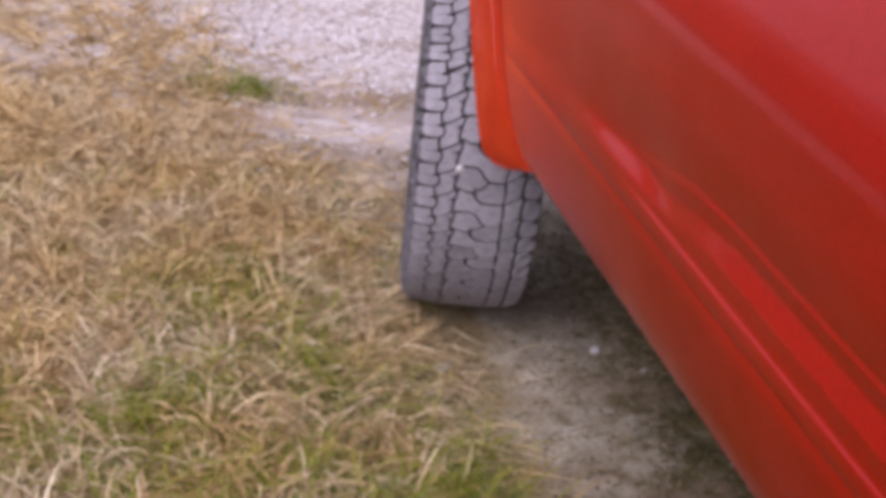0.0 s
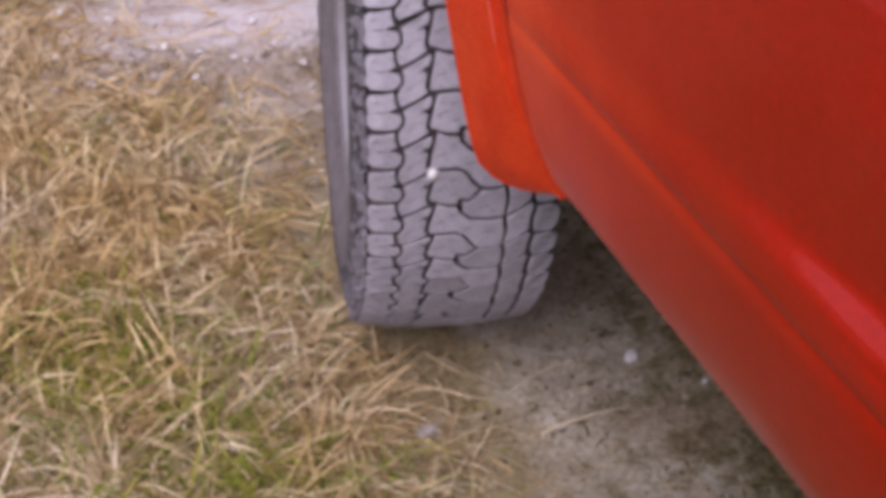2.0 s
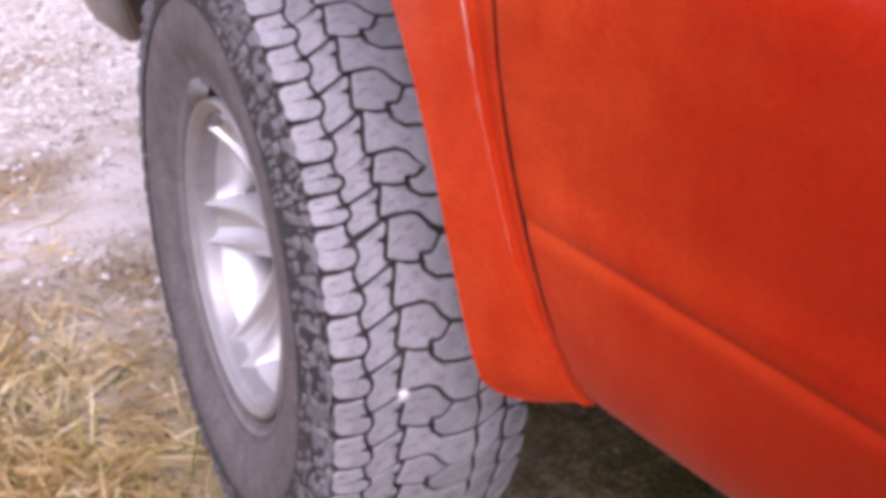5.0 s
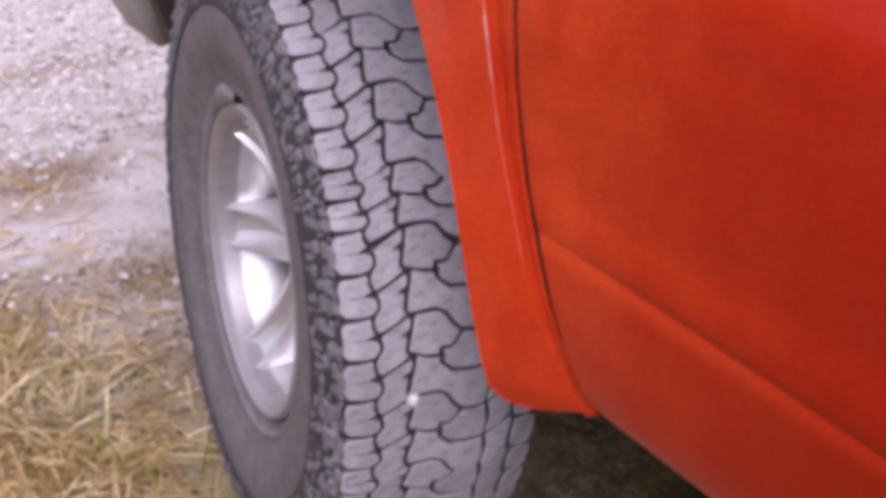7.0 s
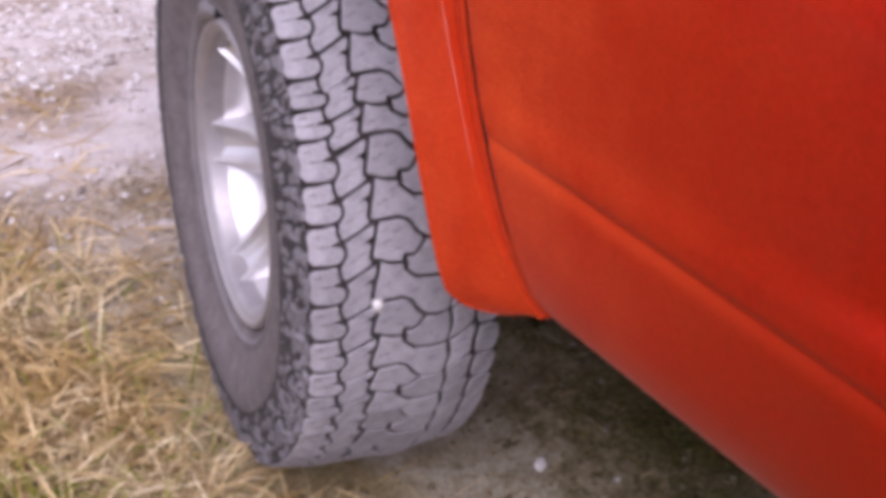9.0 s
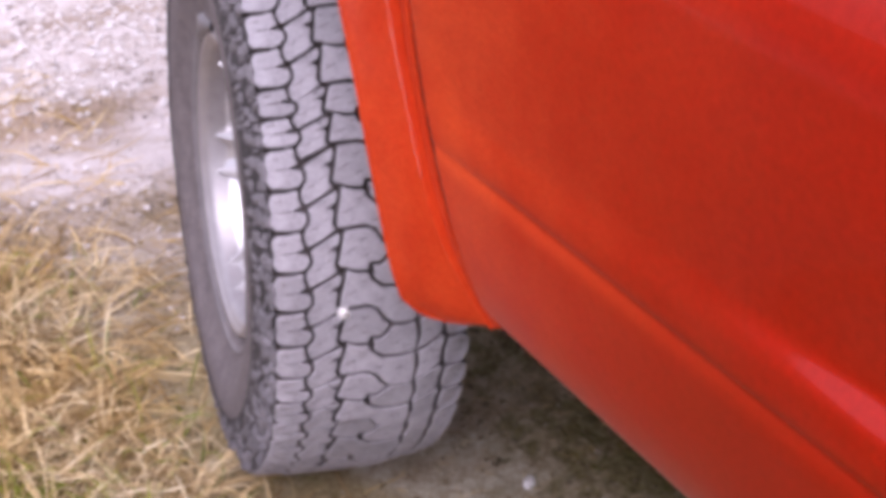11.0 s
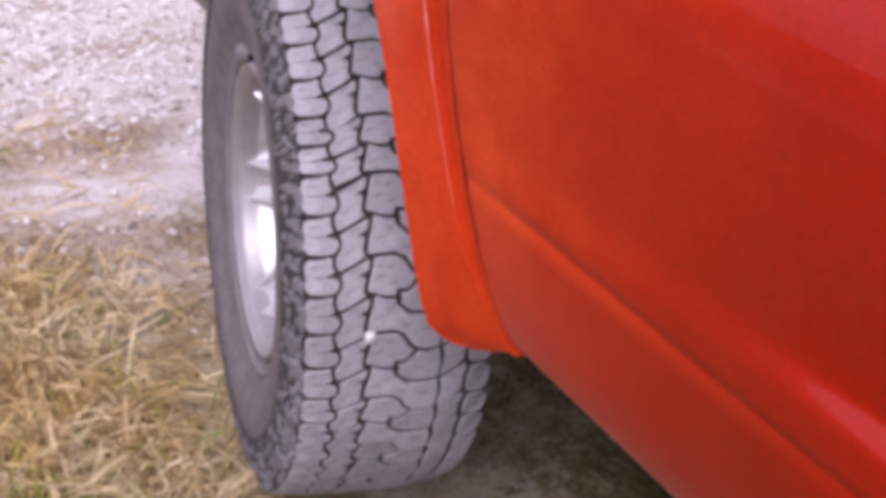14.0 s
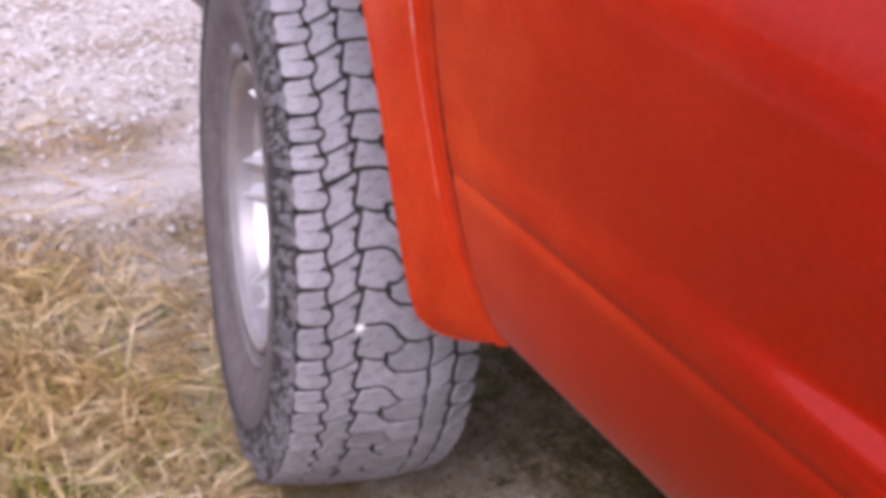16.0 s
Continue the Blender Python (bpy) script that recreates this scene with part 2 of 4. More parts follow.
def grains(name, *stops):
    g = Graph(name)
    geo = g.add("ShaderNodeNewGeometry")
    c = g.ramp(geo.outputs["Random Per Island"], *stops)
    fleck = g.noise(g.coords(), 300.0, 3, 0.6)
    c = g.mix(g.ramp(fleck, (0.40, grey(0.0)), (0.70, grey(0.4))), c, g.mix(1.0, c, (0.62, 0.55, 0.48), "MULTIPLY"))
    return g.out(c, 0.85, 0.0, Specular_IOR_Level=0.25)


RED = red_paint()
FOLD_GLINT = plain("rubbed_paint", (0.62, 0.30, 0.25), (0.88, 0.66, 0.60), 0.35, 60.0)
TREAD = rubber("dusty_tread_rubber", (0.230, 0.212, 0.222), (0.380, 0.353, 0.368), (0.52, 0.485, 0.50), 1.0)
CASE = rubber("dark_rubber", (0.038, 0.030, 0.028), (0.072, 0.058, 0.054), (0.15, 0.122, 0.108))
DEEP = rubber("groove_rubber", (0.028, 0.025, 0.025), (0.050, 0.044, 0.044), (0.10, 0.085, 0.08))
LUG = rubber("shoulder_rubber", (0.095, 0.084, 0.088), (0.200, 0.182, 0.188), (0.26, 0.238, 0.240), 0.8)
WALL = rubber("sidewall_rubber", (0.070, 0.058, 0.061), (0.158, 0.136, 0.136), (0.30, 0.245, 0.215))
BEAD = rubber("scuffed_bead_rubber", (0.13, 0.118, 0.120), (0.21, 0.190, 0.192), (0.29, 0.26, 0.25))
ALLOY = silver()
LIP = plain("dusty_rim_edge", (0.30, 0.275, 0.275), (0.42, 0.39, 0.39), 0.42, 40.0, 0.45, 0.06)
BLACK = plain("black_plastic", (0.012, 0.012, 0.013), (0.03, 0.028, 0.027), 0.6)
GAP_SHADE = plain("shut_gap_shade", (0.004, 0.002, 0.002), (0.012, 0.004, 0.004), 1.0)
GREY = plain("grey_bumper_plastic", (0.33, 0.30, 0.275), (0.46, 0.42, 0.385), 0.55, 18.0)
STEEL = plain("rusty_brake_steel", (0.05, 0.035, 0.028), (0.13, 0.085, 0.06), 0.8, 25.0, 0.4)
LEAD = plain("dull_lead", (0.17, 0.16, 0.165), (0.27, 0.25, 0.255), 0.5, 60.0, 0.5)
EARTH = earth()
STRAW = blade("straw", (0.0, (0.21, 0.135, 0.058)), (0.25, (0.42, 0.300, 0.140)), (0.6, (0.63, 0.485, 0.27)), (1.0, (0.86, 0.74, 0.52)))
GREEN = blade("green_grass", (0.0, (0.095, 0.145, 0.010)), (0.5, (0.20, 0.245, 0.018)), (1.0, (0.37, 0.36, 0.05)))
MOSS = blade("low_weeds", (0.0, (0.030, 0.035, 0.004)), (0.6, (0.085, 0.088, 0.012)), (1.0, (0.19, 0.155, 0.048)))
CHIP = blade("plant_litter", (0.0, (0.07, 0.052, 0.028)), (0.4, (0.20, 0.15, 0.08)), (0.7, (0.40, 0.31, 0.17)), (1.0, (0.60, 0.49, 0.31)))
STONE = grains("small_stones", (0.0, (0.30, 0.25, 0.22)), (0.35, (0.56, 0.50, 0.465)), (0.7, (0.64, 0.59, 0.57)), (1.0, (0.71, 0.68, 0.67)))
CRUMB = grains("soil_crumbs", (0.0, (0.075, 0.055, 0.028)), (0.6, (0.19, 0.150, 0.085)), (0.93, (0.30, 0.25, 0.165)), (1.0, (0.46, 0.40, 0.31)))
LIME = plain("grey_limestone", (0.36, 0.345, 0.33), (0.52, 0.50, 0.48), 0.8, 70.0)
QUARTZ = plain("white_quartz", (0.58, 0.54, 0.50), (0.78, 0.75, 0.72), 0.6, 90.0)


# ---- mesh helpers ----
def mesh_of(name, verts, faces, material, smooth=False):
    me = bpy.data.meshes.new(name)
    me.from_pydata([tuple(v) for v in verts], [], faces)
    me.materials.append(material)
    if smooth:
        me.polygons.foreach_set("use_smooth", [True] * len(me.polygons))
    me.update()
    return me


def crisp(me, degrees=30):
    """Smooth shading that breaks at hard folds."""
    me.set_sharp_from_angle(angle=math.radians(degrees))
    return me


def part(name, me, parent, label="", m=None):
    ob = new(name, me)
    ob.parent = parent
    if m is not None:
        ob.matrix_local = m
    if label:
        tagged(ob, label)
    return ob


def sheet(rows, flip=False):
    """Quads over a list of equally long rows of points."""
    n = len(rows[0])
    faces = []
    for i in range(len(rows) - 1):
        for j in range(n - 1):
            q = (i * n + j, i * n + j + 1, (i + 1) * n + j + 1, (i + 1) * n + j)
            faces.append(q[::-1] if flip else q)
    return [p for r in rows for p in r], faces


def lathe(profile, steps, closed=False):
    """Turns (axial, radius) pairs round the local x axis."""
    verts, faces = [], []
    n = len(profile)
    for i in range(steps):
        a = 2 * math.pi * i / steps
        c, s = math.cos(a), math.sin(a)
        verts += [(x, r * c, r * s) for x, r in profile]
    for i in range(steps):
        k = (i + 1) % steps
        for j in range(n if closed else n - 1):
            l = (j + 1) % n
            faces.append((i * n + j, i * n + l, k * n + l, k * n + j))
    return verts, faces


def along(table, at):
    """Linear look-up in a table of (position, value) rows."""
    return float(np.interp(at, [r[0] for r in table], [r[1] for r in table]))


# ---- the ground: one sheet, fine beside the car ----
def cover(x, y):
    """How much dry grass grows at a place, 0 to 1."""
    side = 1 / (1 + math.exp((x + 0.215 + 0.05 * math.sin(5 * y + 1)) / 0.048))
    front = 1 / (1 + math.exp((y - 0.42 - 0.55 * max(0.0, -0.32 - x)) / 0.12))
    patch = 0.5 + 0.5 * noise.noise((x * 2.1, y * 2.1, 3.0))
    far = (0.08 + 0.46 / (1 + math.exp((x + 0.24) / 0.08)) + 0.16 * math.exp(-((y - 0.76) / 0.12) ** 2) / (1 + math.exp((x - 0.06) / 0.06))) * min(1.0, 2.6 * patch * patch)
    wet = 0.52 + 0.48 / (1 + math.exp((-0.45 - y) / 0.06))
    return side * front * wet * (0.55 + 0.45 * patch) + (1 - front) * far * max(0.3, 1 - 0.75 * max(0.0, y - 0.55))


def height(x, y):
    x, y = max(-6.0, min(6.0, x)), max(-6.0, min(6.0, y))
    z = 0.012 * noise.noise((x * 2.2, y * 2.2, 0.3)) + 0.006 * noise.noise((x * 9, y * 9, 1.7))
    z += 0.0032 * noise.noise((x * 34, y * 34, 4.1))
    rise = 0.035 / (1 + math.exp((x + 0.27) / 0.05))
    near = math.exp(-((x + 0.02) ** 2 + y * y) / 0.09)
    return z * (1 - 0.7 * near) + rise - 0.004 + 0.014 * math.exp(-((x + 0.02) ** 2 + y * y) / 0.07)


def build_ground():
    far = [-400, -150, -60, -25, -12, -7, -4.5, -3.2, -2.5]
    xs = far + list(np.arange(-2.0, 1.5, 0.016)) + [1.8, 2.4, 3.2, 4.5, 7, 12, 25, 60, 150, 400]
    ys = far + list(np.arange(-2.0, 2.9, 0.018)) + [3.2, 3.8, 4.6, 6, 9, 14, 25, 60, 150, 400]
    verts, faces = sheet([[(x, y, height(x, y)) for x in xs] for y in ys])
    return tagged(new("ground", mesh_of("ground", verts, faces, EARTH, True)), "dry trampled soil and pale gravel beside the parked car", "ground", kind="structure")


ground = build_ground()


# ---- the car ----
car = new("car", None)
tagged(car, "red four-wheel-drive car parked on dry grass, front wheel turned", "car")

HUB = (-0.020, 0.004, 0.368)
WHEEL = pose(*HUB, 0, 0, 166.8)
SIDE = [(0.4950, -0.0815), (0.4995, -0.0850), (0.508, -0.0920), (0.52, -0.1000), (0.56, -0.1145), (0.60, -0.1245), (0.64, -0.1315), (0.654, -0.1338),
        (0.662, -0.1340), (0.6690, -0.1332), (0.6725, -0.1325), (0.6742, -0.1345), (0.6770, -0.1362), (0.684, -0.1375), (0.70, -0.1400), (0.74, -0.1445), (0.80, -0.1515),
        (0.86, -0.1577), (0.918, -0.1612), (0.933, -0.1607), (0.948, -0.1586), (0.968, -0.1540),
        (0.988, -0.1485), (1.018, -0.1390), (1.078, -0.1172), (1.148, -0.0888), (1.2, -0.0670)]
GAP_X = [(0.47, -0.0756), (0.48, -0.0796), (0.52, -0.1003), (0.56, -0.1168), (0.6, -0.1282), (0.65, -0.1378), (0.7, -0.1445), (0.75, -0.1497), (0.8, -0.1542), (0.85, -0.1598), (0.918, -0.1644), (0.938, -0.1632), (0.968, -0.1574), (1.018, -0.1424), (1.078, -0.1206), (1.148, -0.0922), (1.2, -0.0704)]
GAP_Y = [(0.47, -0.5582), (0.48, -0.5562), (0.49, -0.5529), (0.5, -0.5485), (0.52, -0.5403), (0.56, -0.5287), (0.6, -0.5176), (0.65, -0.5042), (0.7, -0.4910), (0.75, -0.4800), (0.8, -0.4724), (0.85, -0.4693), (1.2, -0.4626)]
LIP_X = [(0.47, -0.1301), (0.48, -0.1371), (0.52, -0.1470), (0.56, -0.1541), (0.6, -0.1595), (0.65, -0.1668), (0.7, -0.1722), (0.75, -0.1771), (0.8, -0.1802), (0.9, -0.1846), (0.92, -0.1836), (0.95, -0.1785), (1.0, -0.1660), (1.2, -0.1600)]
# the fold of the flare: how far before the shut line it runs, and how far it stands out
RIDGE_D = [(0.50, 0.0080), (0.60, 0.0085), (0.66, 0.0088), (0.70, 0.0097), (0.75, 0.0124), (0.80, 0.0160), (0.90, 0.0250), (1.0, 0.0330)]
RIDGE_X = [(0.50, 0.0020), (0.56, 0.0045), (0.60, 0.0060), (0.70, 0.0048), (0.75, 0.0060), (0.80, 0.0068), (0.90, 0.0085), (1.0, 0.0085)]
LIP_Y = [(0.47, -0.4693), (0.52, -0.4599), (0.56, -0.4527), (0.6, -0.4443), (0.65, -0.4357), (0.7, -0.4241), (0.75, -0.4087), (0.8, -0.3879), (0.85, -0.3581), (0.9, -0.3144), (0.95, -0.2550), (0.99, -0.1835), (1.01, -0.1236), (1.025, 0.0064)]


def build_fender():
    """Front fender with its flared lip, from the door gap round the wheel arch."""
    # the lower hem with its rounded corner
    hem = [-0.0801, -0.0855, -0.0952, -0.1057, -0.1159, -0.1249, -0.1315, -0.1381]
    lip = [(-0.5431, 0.4876), (-0.5308, 0.4839), (-0.5148, 0.4774), (-0.4982, 0.4732), (-0.4837, 0.4724), (-0.4741, 0.4761), (-0.4678, 0.4825), (-0.4648, 0.4901)]
    gz = [0.4905, 0.4920, 0.4935, 0.496, 0.499, 0.503, 0.507, 0.511]
    for z in np.arange(0.515, 1.0101, 0.0225):
        lip.append((along(LIP_Y, z), z))
        gz.append(0.52 + (z - 0.515) * 1.06)
    gap = [(along(GAP_Y, z), z) for z in gz]
    top = len(lip)
    # over the wheel and down in front of it
    for k in range(1, 25):
        a = math.pi * (0.46 + 0.44 * k / 24)
        y, z = 0.03 - 0.475 * math.cos(a), 0.545 + 0.475 * math.sin(a)
        lip.append((y, z))
        gap.append((min(0.70, -0.36 + 1.3 * k / 24), 1.10 if k < 19 else 1.10 - (k - 18) * 0.055))
    rows = []
    for k, ((ly, lz), (gy, gz_)) in enumerate(zip(lip, gap)):
        lx = hem[k] if k < 8 else along(LIP_X, lz)
        span = math.hypot(gy - ly, gz_ - lz)
        ridge = max(span - along(RIDGE_D, gz_), span * 0.6) / span
        rx = along(GAP_X, lz + (gz_ - lz) * ridge) - along(RIDGE_X, gz_)
        fold = 0.004 if k < 8 else 0.003
        row = [(lx + 0.040, ly + 0.004, lz + fold), (lx + 0.008, ly + 0.0015, lz + fold * 0.3), (lx + 0.0015, ly + 0.0002, lz), (lx, ly - 0.003, lz + 0.0005)]
        for u in (0.12, 0.3, 0.5, 0.7, 0.86, 0.95, 0.985, 1.0):
            t = u * ridge
            bow = -0.004 * math.sin(u * math.pi) * min(1.0, span / 0.09) ** 2 - (0.0008 if u == 1 else 0.0)
            row.append((lx + (rx - lx) * u ** 0.92 + bow, ly + (gy - ly) * t, lz + (gz_ - lz) * t))
        # the rolled edge of the fold
        for along_by, drop in ((0.0005, 0.0002), (0.0009, 0.0007), (0.0012, 0.0016)):
            t = ridge + along_by / span
            row.append((row[11][0] + drop, ly + (gy - ly) * t, lz + (gz_ - lz) * t))
        for u in (0.0, 0.03, 0.35, 0.65, 0.93, 1.0):
            t = ridge + (1 - ridge) * u + (0.0014 / span if u == 0 else 0.0)
            dip = 0.0065 if u < 0.02 else 0.0052 if u < 0.1 else 0.0030
            y, z = ly + (gy - ly) * t, lz + (gz_ - lz) * t
            row.append((along(GAP_X, z) + dip, y, z))
        row.append((row[-1][0] + 0.0012, gy - 0.0008, gz_))
        row.append((row[-1][0] + 0.010, gy - 0.0004, gz_))
        rows.append(row)
    verts, faces = sheet(rows)
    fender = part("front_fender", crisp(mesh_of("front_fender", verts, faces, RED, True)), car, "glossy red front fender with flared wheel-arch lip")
    # painted sky glint along the fold's upper run, a hair line that thins downwards
    edge = [(row[11], row[13]) for row in rows[13:top]]
    jitter = random.Random(19)
    verts, faces = [], []
    steps = 160
    for k in range(steps + 1):
        q = (len(edge) - 1.001) * k / steps
        i, u = int(q), q - int(q)
        a, b = (Vector(edge[i][n]).lerp(Vector(edge[i + 1][n]), u) for n in (0, 1))
        thick = (0.10 + 0.90 * ease((k - 20) / 90)) * (0.62 + 0.24 * math.sin(k * 0.41) + 0.2 * math.sin(k * 0.173 + 1)) * jitter.uniform(0.7, 1.1)
        side = (b - a).normalized() * 0.0011 * max(0.10, thick)
        mid, out = a.lerp(b, 0.55), Vector((-0.0003, -0.0002, 0.0))
        verts += [mid - side, mid + out, mid + side]
        if k:
            n = 3 * k
            faces += [(n - 3, n - 2, n + 1, n), (n - 2, n - 1, n + 2, n + 1)]
    part("worn_edge", mesh_of("worn_edge", verts, faces, FOLD_GLINT, True), fender, "pale rubbed paint along the fender fold")
    return fender


def ease(u):
    u = max(0.0, min(1.0, u))
    return u * u * (3 - 2 * u)


def steady(u):
    """A step from 0 to 1 with an even slope between rounded ends."""
    u, r = max(0.0, min(1.0, u)), 0.16
    if u > 0.5:
        return 1 - steady(1 - u)
    return (u * u / (2 * r) if u < r else u - r / 2) / (1 - r)


def scoop(y, z):
    """How far the pressed hollow above the crease draws the door skin in; it opens towards the rear."""
    wide = ease((-0.80 - y) / 0.20)
    split = ease((-1.0 - y) / 0.16)
    upper = 0.738 + 0.043 * ease((-1.02 - y) / 0.30)
    middle = 0.704 + 0.018 * ease((-0.66 - y) / 0.22) + 0.022 * ease((-1.1 - y) / 0.28)
    half = 0.018 - 0.002 * wide
    high_m = 2 * half * (0.075 + 0.12 * wide + 0.26 * ease((-1.24 - y) / 0.14))
    core = 0.003 + 0.0090 * ease((-0.84 - y) / 0.26)
    high_c = 2 * core * 0.39 * ease((-0.88 - y) / 0.12) * (1 - ease((-1.02 - y) / 0.26))
    lift_m = high_m * steady((middle + half - z) / (2 * half)) + high_c * steady((0.723 + core - z) / (2 * core))
    lift_u = 0.0030 * split * ease((upper + 0.0025 - z) / 0.005)
    lift_l = 0.0036 * split * ease((0.7025 - z) / 0.006)
    return (high_m + high_c + 0.0066 * split) * ease((0.86 - z) / 0.155) - lift_m - lift_u - lift_l


def build_door():
    zs = sorted({z for z, _ in SIDE} | set(np.arange(0.688, 0.80, 0.0022).round(4)) | set(np.arange(0.81, 1.2, 0.01).round(3)))
    rows = []
    for z in zs:
        x, y0 = along(SIDE, z), along(GAP_Y, z) - 0.0061 - 0.0012 * ease((0.68 - z) / 0.1)
        # the crease runs out shallow at the shut line
        flat = x if not 0.654 < z < 0.684 else -0.1338 - 0.0037 * (z - 0.654) / 0.030
        deep, x = x, x + (flat - x) * 0.72
        row = [(x + 0.03, y0, z), (x + 0.004, y0, z), (x + 0.0016, y0 - 0.0002, z), (x + 0.0004, y0 - 0.0012, z), (x, y0 - 0.003, z), (x, y0 - 0.007, z)]
        for k in range(1, 45):
            y = y0 - 0.007 + (-1.711 - y0) * (k / 44)
            row.append((x + (deep - x) * ease((y0 - 0.007 - y) / 0.15) + scoop(y, z) * ease((y0 - 0.007 - y) / 0.05), y, z))
        row += [(deep + 0.001, -1.72, z), (deep + 0.03, -1.72, z)]
        rows.append(row)
    rows = [[(x, y, z - 0.005 * (y + 0.5)) for x, y, z in row] for row in rows]
    hem = [(x + 0.003, y, z - 0.002) for x, y, z in rows[0]]
    under = [(x + 0.07, y, z + 0.002) for x, y, z in rows[0]]
    verts, faces = sheet([under, hem] + rows)
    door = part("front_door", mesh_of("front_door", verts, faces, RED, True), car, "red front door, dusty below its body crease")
    # pull handle, dark plastic
    bm = bmesh.new()
    bmesh.ops.create_cube(bm, size=1)
    for v in bm.verts:
        v.co = Vector((v.co.x * 0.04 - 0.122, v.co.y * 0.17 - 1.655, v.co.z * 0.035 + 1.062))
    bmesh.ops.bevel(bm, geom=bm.edges[:], offset=0.012, segments=3, affect="EDGES")
    me = bpy.data.meshes.new("door_handle")
    bm.to_mesh(me)
    me.materials.append(BLACK)
    part("door_handle", me, door, "black plastic pull handle")
    # near-black backing strip added behind the shut line as the gap's shade
    zs = np.linspace(0.485, 1.18, 24)
    rows = [[(along(GAP_X, z) + 0.0060, along(GAP_Y, z) - 0.0006, z), (along(GAP_X, z) + 0.014, along(GAP_Y, z) - 0.0022, z), (along(GAP_X, z) + 0.014, along(GAP_Y, z) - 0.02, z), (along(GAP_X, z) + 0.03, along(GAP_Y, z) - 0.02, z)] for z in zs]
    verts, faces = sheet(rows, True)
    part("door_seal", mesh_of("door_seal", verts, faces, GAP_SHADE), door, "black rubber door seal")
    return door


def build_rear_side():
    zs = [z for z, _ in SIDE]
    rows = [[(along(SIDE, z) + 0.03, -1.726, z), (along(SIDE, z) + 0.001, -1.726, z)] + [(along(SIDE, z), -1.73 - 0.066 * k, z + 0.0062) for k in range(10)] for z in zs]
    verts, faces = sheet(rows)
    return part("rear_side_panel", mesh_of("rear_side_panel", verts, faces, RED, True), car)


def build_shell():
    """What closes the car: far side, floor pan, top and ends."""
    x0, x1, y0, y1, z0, z1 = -0.05, 1.66, -2.33, 0.62, 0.505, 1.2
    verts = [(-0.02, y0, z0), (x1, y0, z0), (x1, -0.60, z0), (-0.02, -0.60, z0)]
    part("floor_pan", mesh_of("floor_pan", verts + [(x, y, z - 0.02) for x, y, z in verts], [(0, 1, 2, 3), (7, 6, 5, 4), (0, 3, 7, 4), (1, 0, 4, 5), (2, 1, 5, 6), (3, 2, 6, 7)], BLACK), car, "black underbody")
    rows = []
    for y in (y0, -1.6, -0.9, -0.45, 0.0, 0.4, y1):
        rows.append([(-0.0670, y, 1.2), (-0.040, y, 1.228), (0.3, y, 1.25), (1.3, y, 1.25), (1.66, y, 1.225), (1.72, y, 1.15), (1.72, y, 0.55), (1.66, y, 0.505)])
    verts, faces = sheet(rows, True)
    part("upper_shell", mesh_of("upper_shell", verts, faces, RED, True), car)
    ends = [[(a, y, 0.52), (1.7, y, 0.52), (1.7, y, 1.22), (a, y, 1.22)] for a, y in ((-0.1, y0), (0.15, 0.60))]
    for e, nm in zip(ends, ("rear_panel", "front_panel")):
        e = e + [(x, y + 0.02, z) for x, y, z in e]
        part(nm, mesh_of(nm, e, [(0, 1, 2, 3), (7, 6, 5, 4), (0, 3, 7, 4), (1, 0, 4, 5), (2, 1, 5, 6), (3, 2, 6, 7)], RED if nm == "rear_panel" else BLACK), car)


def build_liner():
    rows = []
    for k in range(33):
        a = math.radians(-4 + 168 * k / 32)
        r = 0.505 if k < 3 else 0.515
        y, z = 0.03 - r * math.cos(a), 0.545 + r * math.sin(a)
        rows.append([(-0.125, y, z), (0.05, y, z + 0.01), (0.33, y, z), (0.36, y * 0.9, 0.545 + (z - 0.545) * 0.9), (0.36, 0.03, 0.6)])
    verts, faces = sheet(rows)
    part("wheel_arch_liner", mesh_of("wheel_arch_liner", verts, faces, BLACK, True), car, "black plastic wheel-arch liner")


def build_bumper():
    bm = bmesh.new()
    bmesh.ops.create_cube(bm, size=1)
    for v in bm.verts:
        up, out, front = v.co.z > 0, v.co.x < 0, v.co.y > 0
        x = (-0.055 if up else 0.075) if out else 1.55
        v.co = Vector((x, (0.80 if up else 0.76) if front else 0.58, 0.62 if up else 0.375))
    bmesh.ops.bevel(bm, geom=bm.edges[:], offset=0.035, segments=4, affect="EDGES")
    me = bpy.data.meshes.new("front_bumper")
    bm.to_mesh(me)
    me.materials.append(GREY)
    me.polygons.foreach_set("use_smooth", [True] * len(me.polygons))
    bumper = part("front_bumper", me, car, "weathered grey plastic front bumper")
    verts = [(0.06, 0.565, 0.42), (0.40, 0.565, 0.40), (0.40, 0.565, 0.60), (0.0, 0.565, 0.60)]
    verts += [(x, y + 0.03, z) for x, y, z in verts]
    part("bumper_bracket", mesh_of("bumper_bracket", verts, [(0, 1, 2, 3), (7, 6, 5, 4), (0, 3, 7, 4), (1, 0, 4, 5), (2, 1, 5, 6), (3, 2, 6, 7)], STEEL), bumper)


# ---- the wheel ----
R = 0.388
PITCH = {"short": 4.65, "fair": 5.4, "even": 6.15, "middle": 6.45, "long": 7.85}
ORDER = "fair fair fair fair fair fair even even middle middle middle middle short short middle middle".split()


def squash(deg):
    """How far the loaded tyre is pressed in at an angle of the wheel, 0 facing rearwards."""
    u = max(0.0, min(1.0, (82 - abs((deg + 270) % 360 - 180)) / 42))
    return 0.0185 * u * u * (3 - 2 * u)


def crown(s):
    return R - 0.75 * s * s - 28.0 * max(0.0, abs(s) - 0.096) ** 2


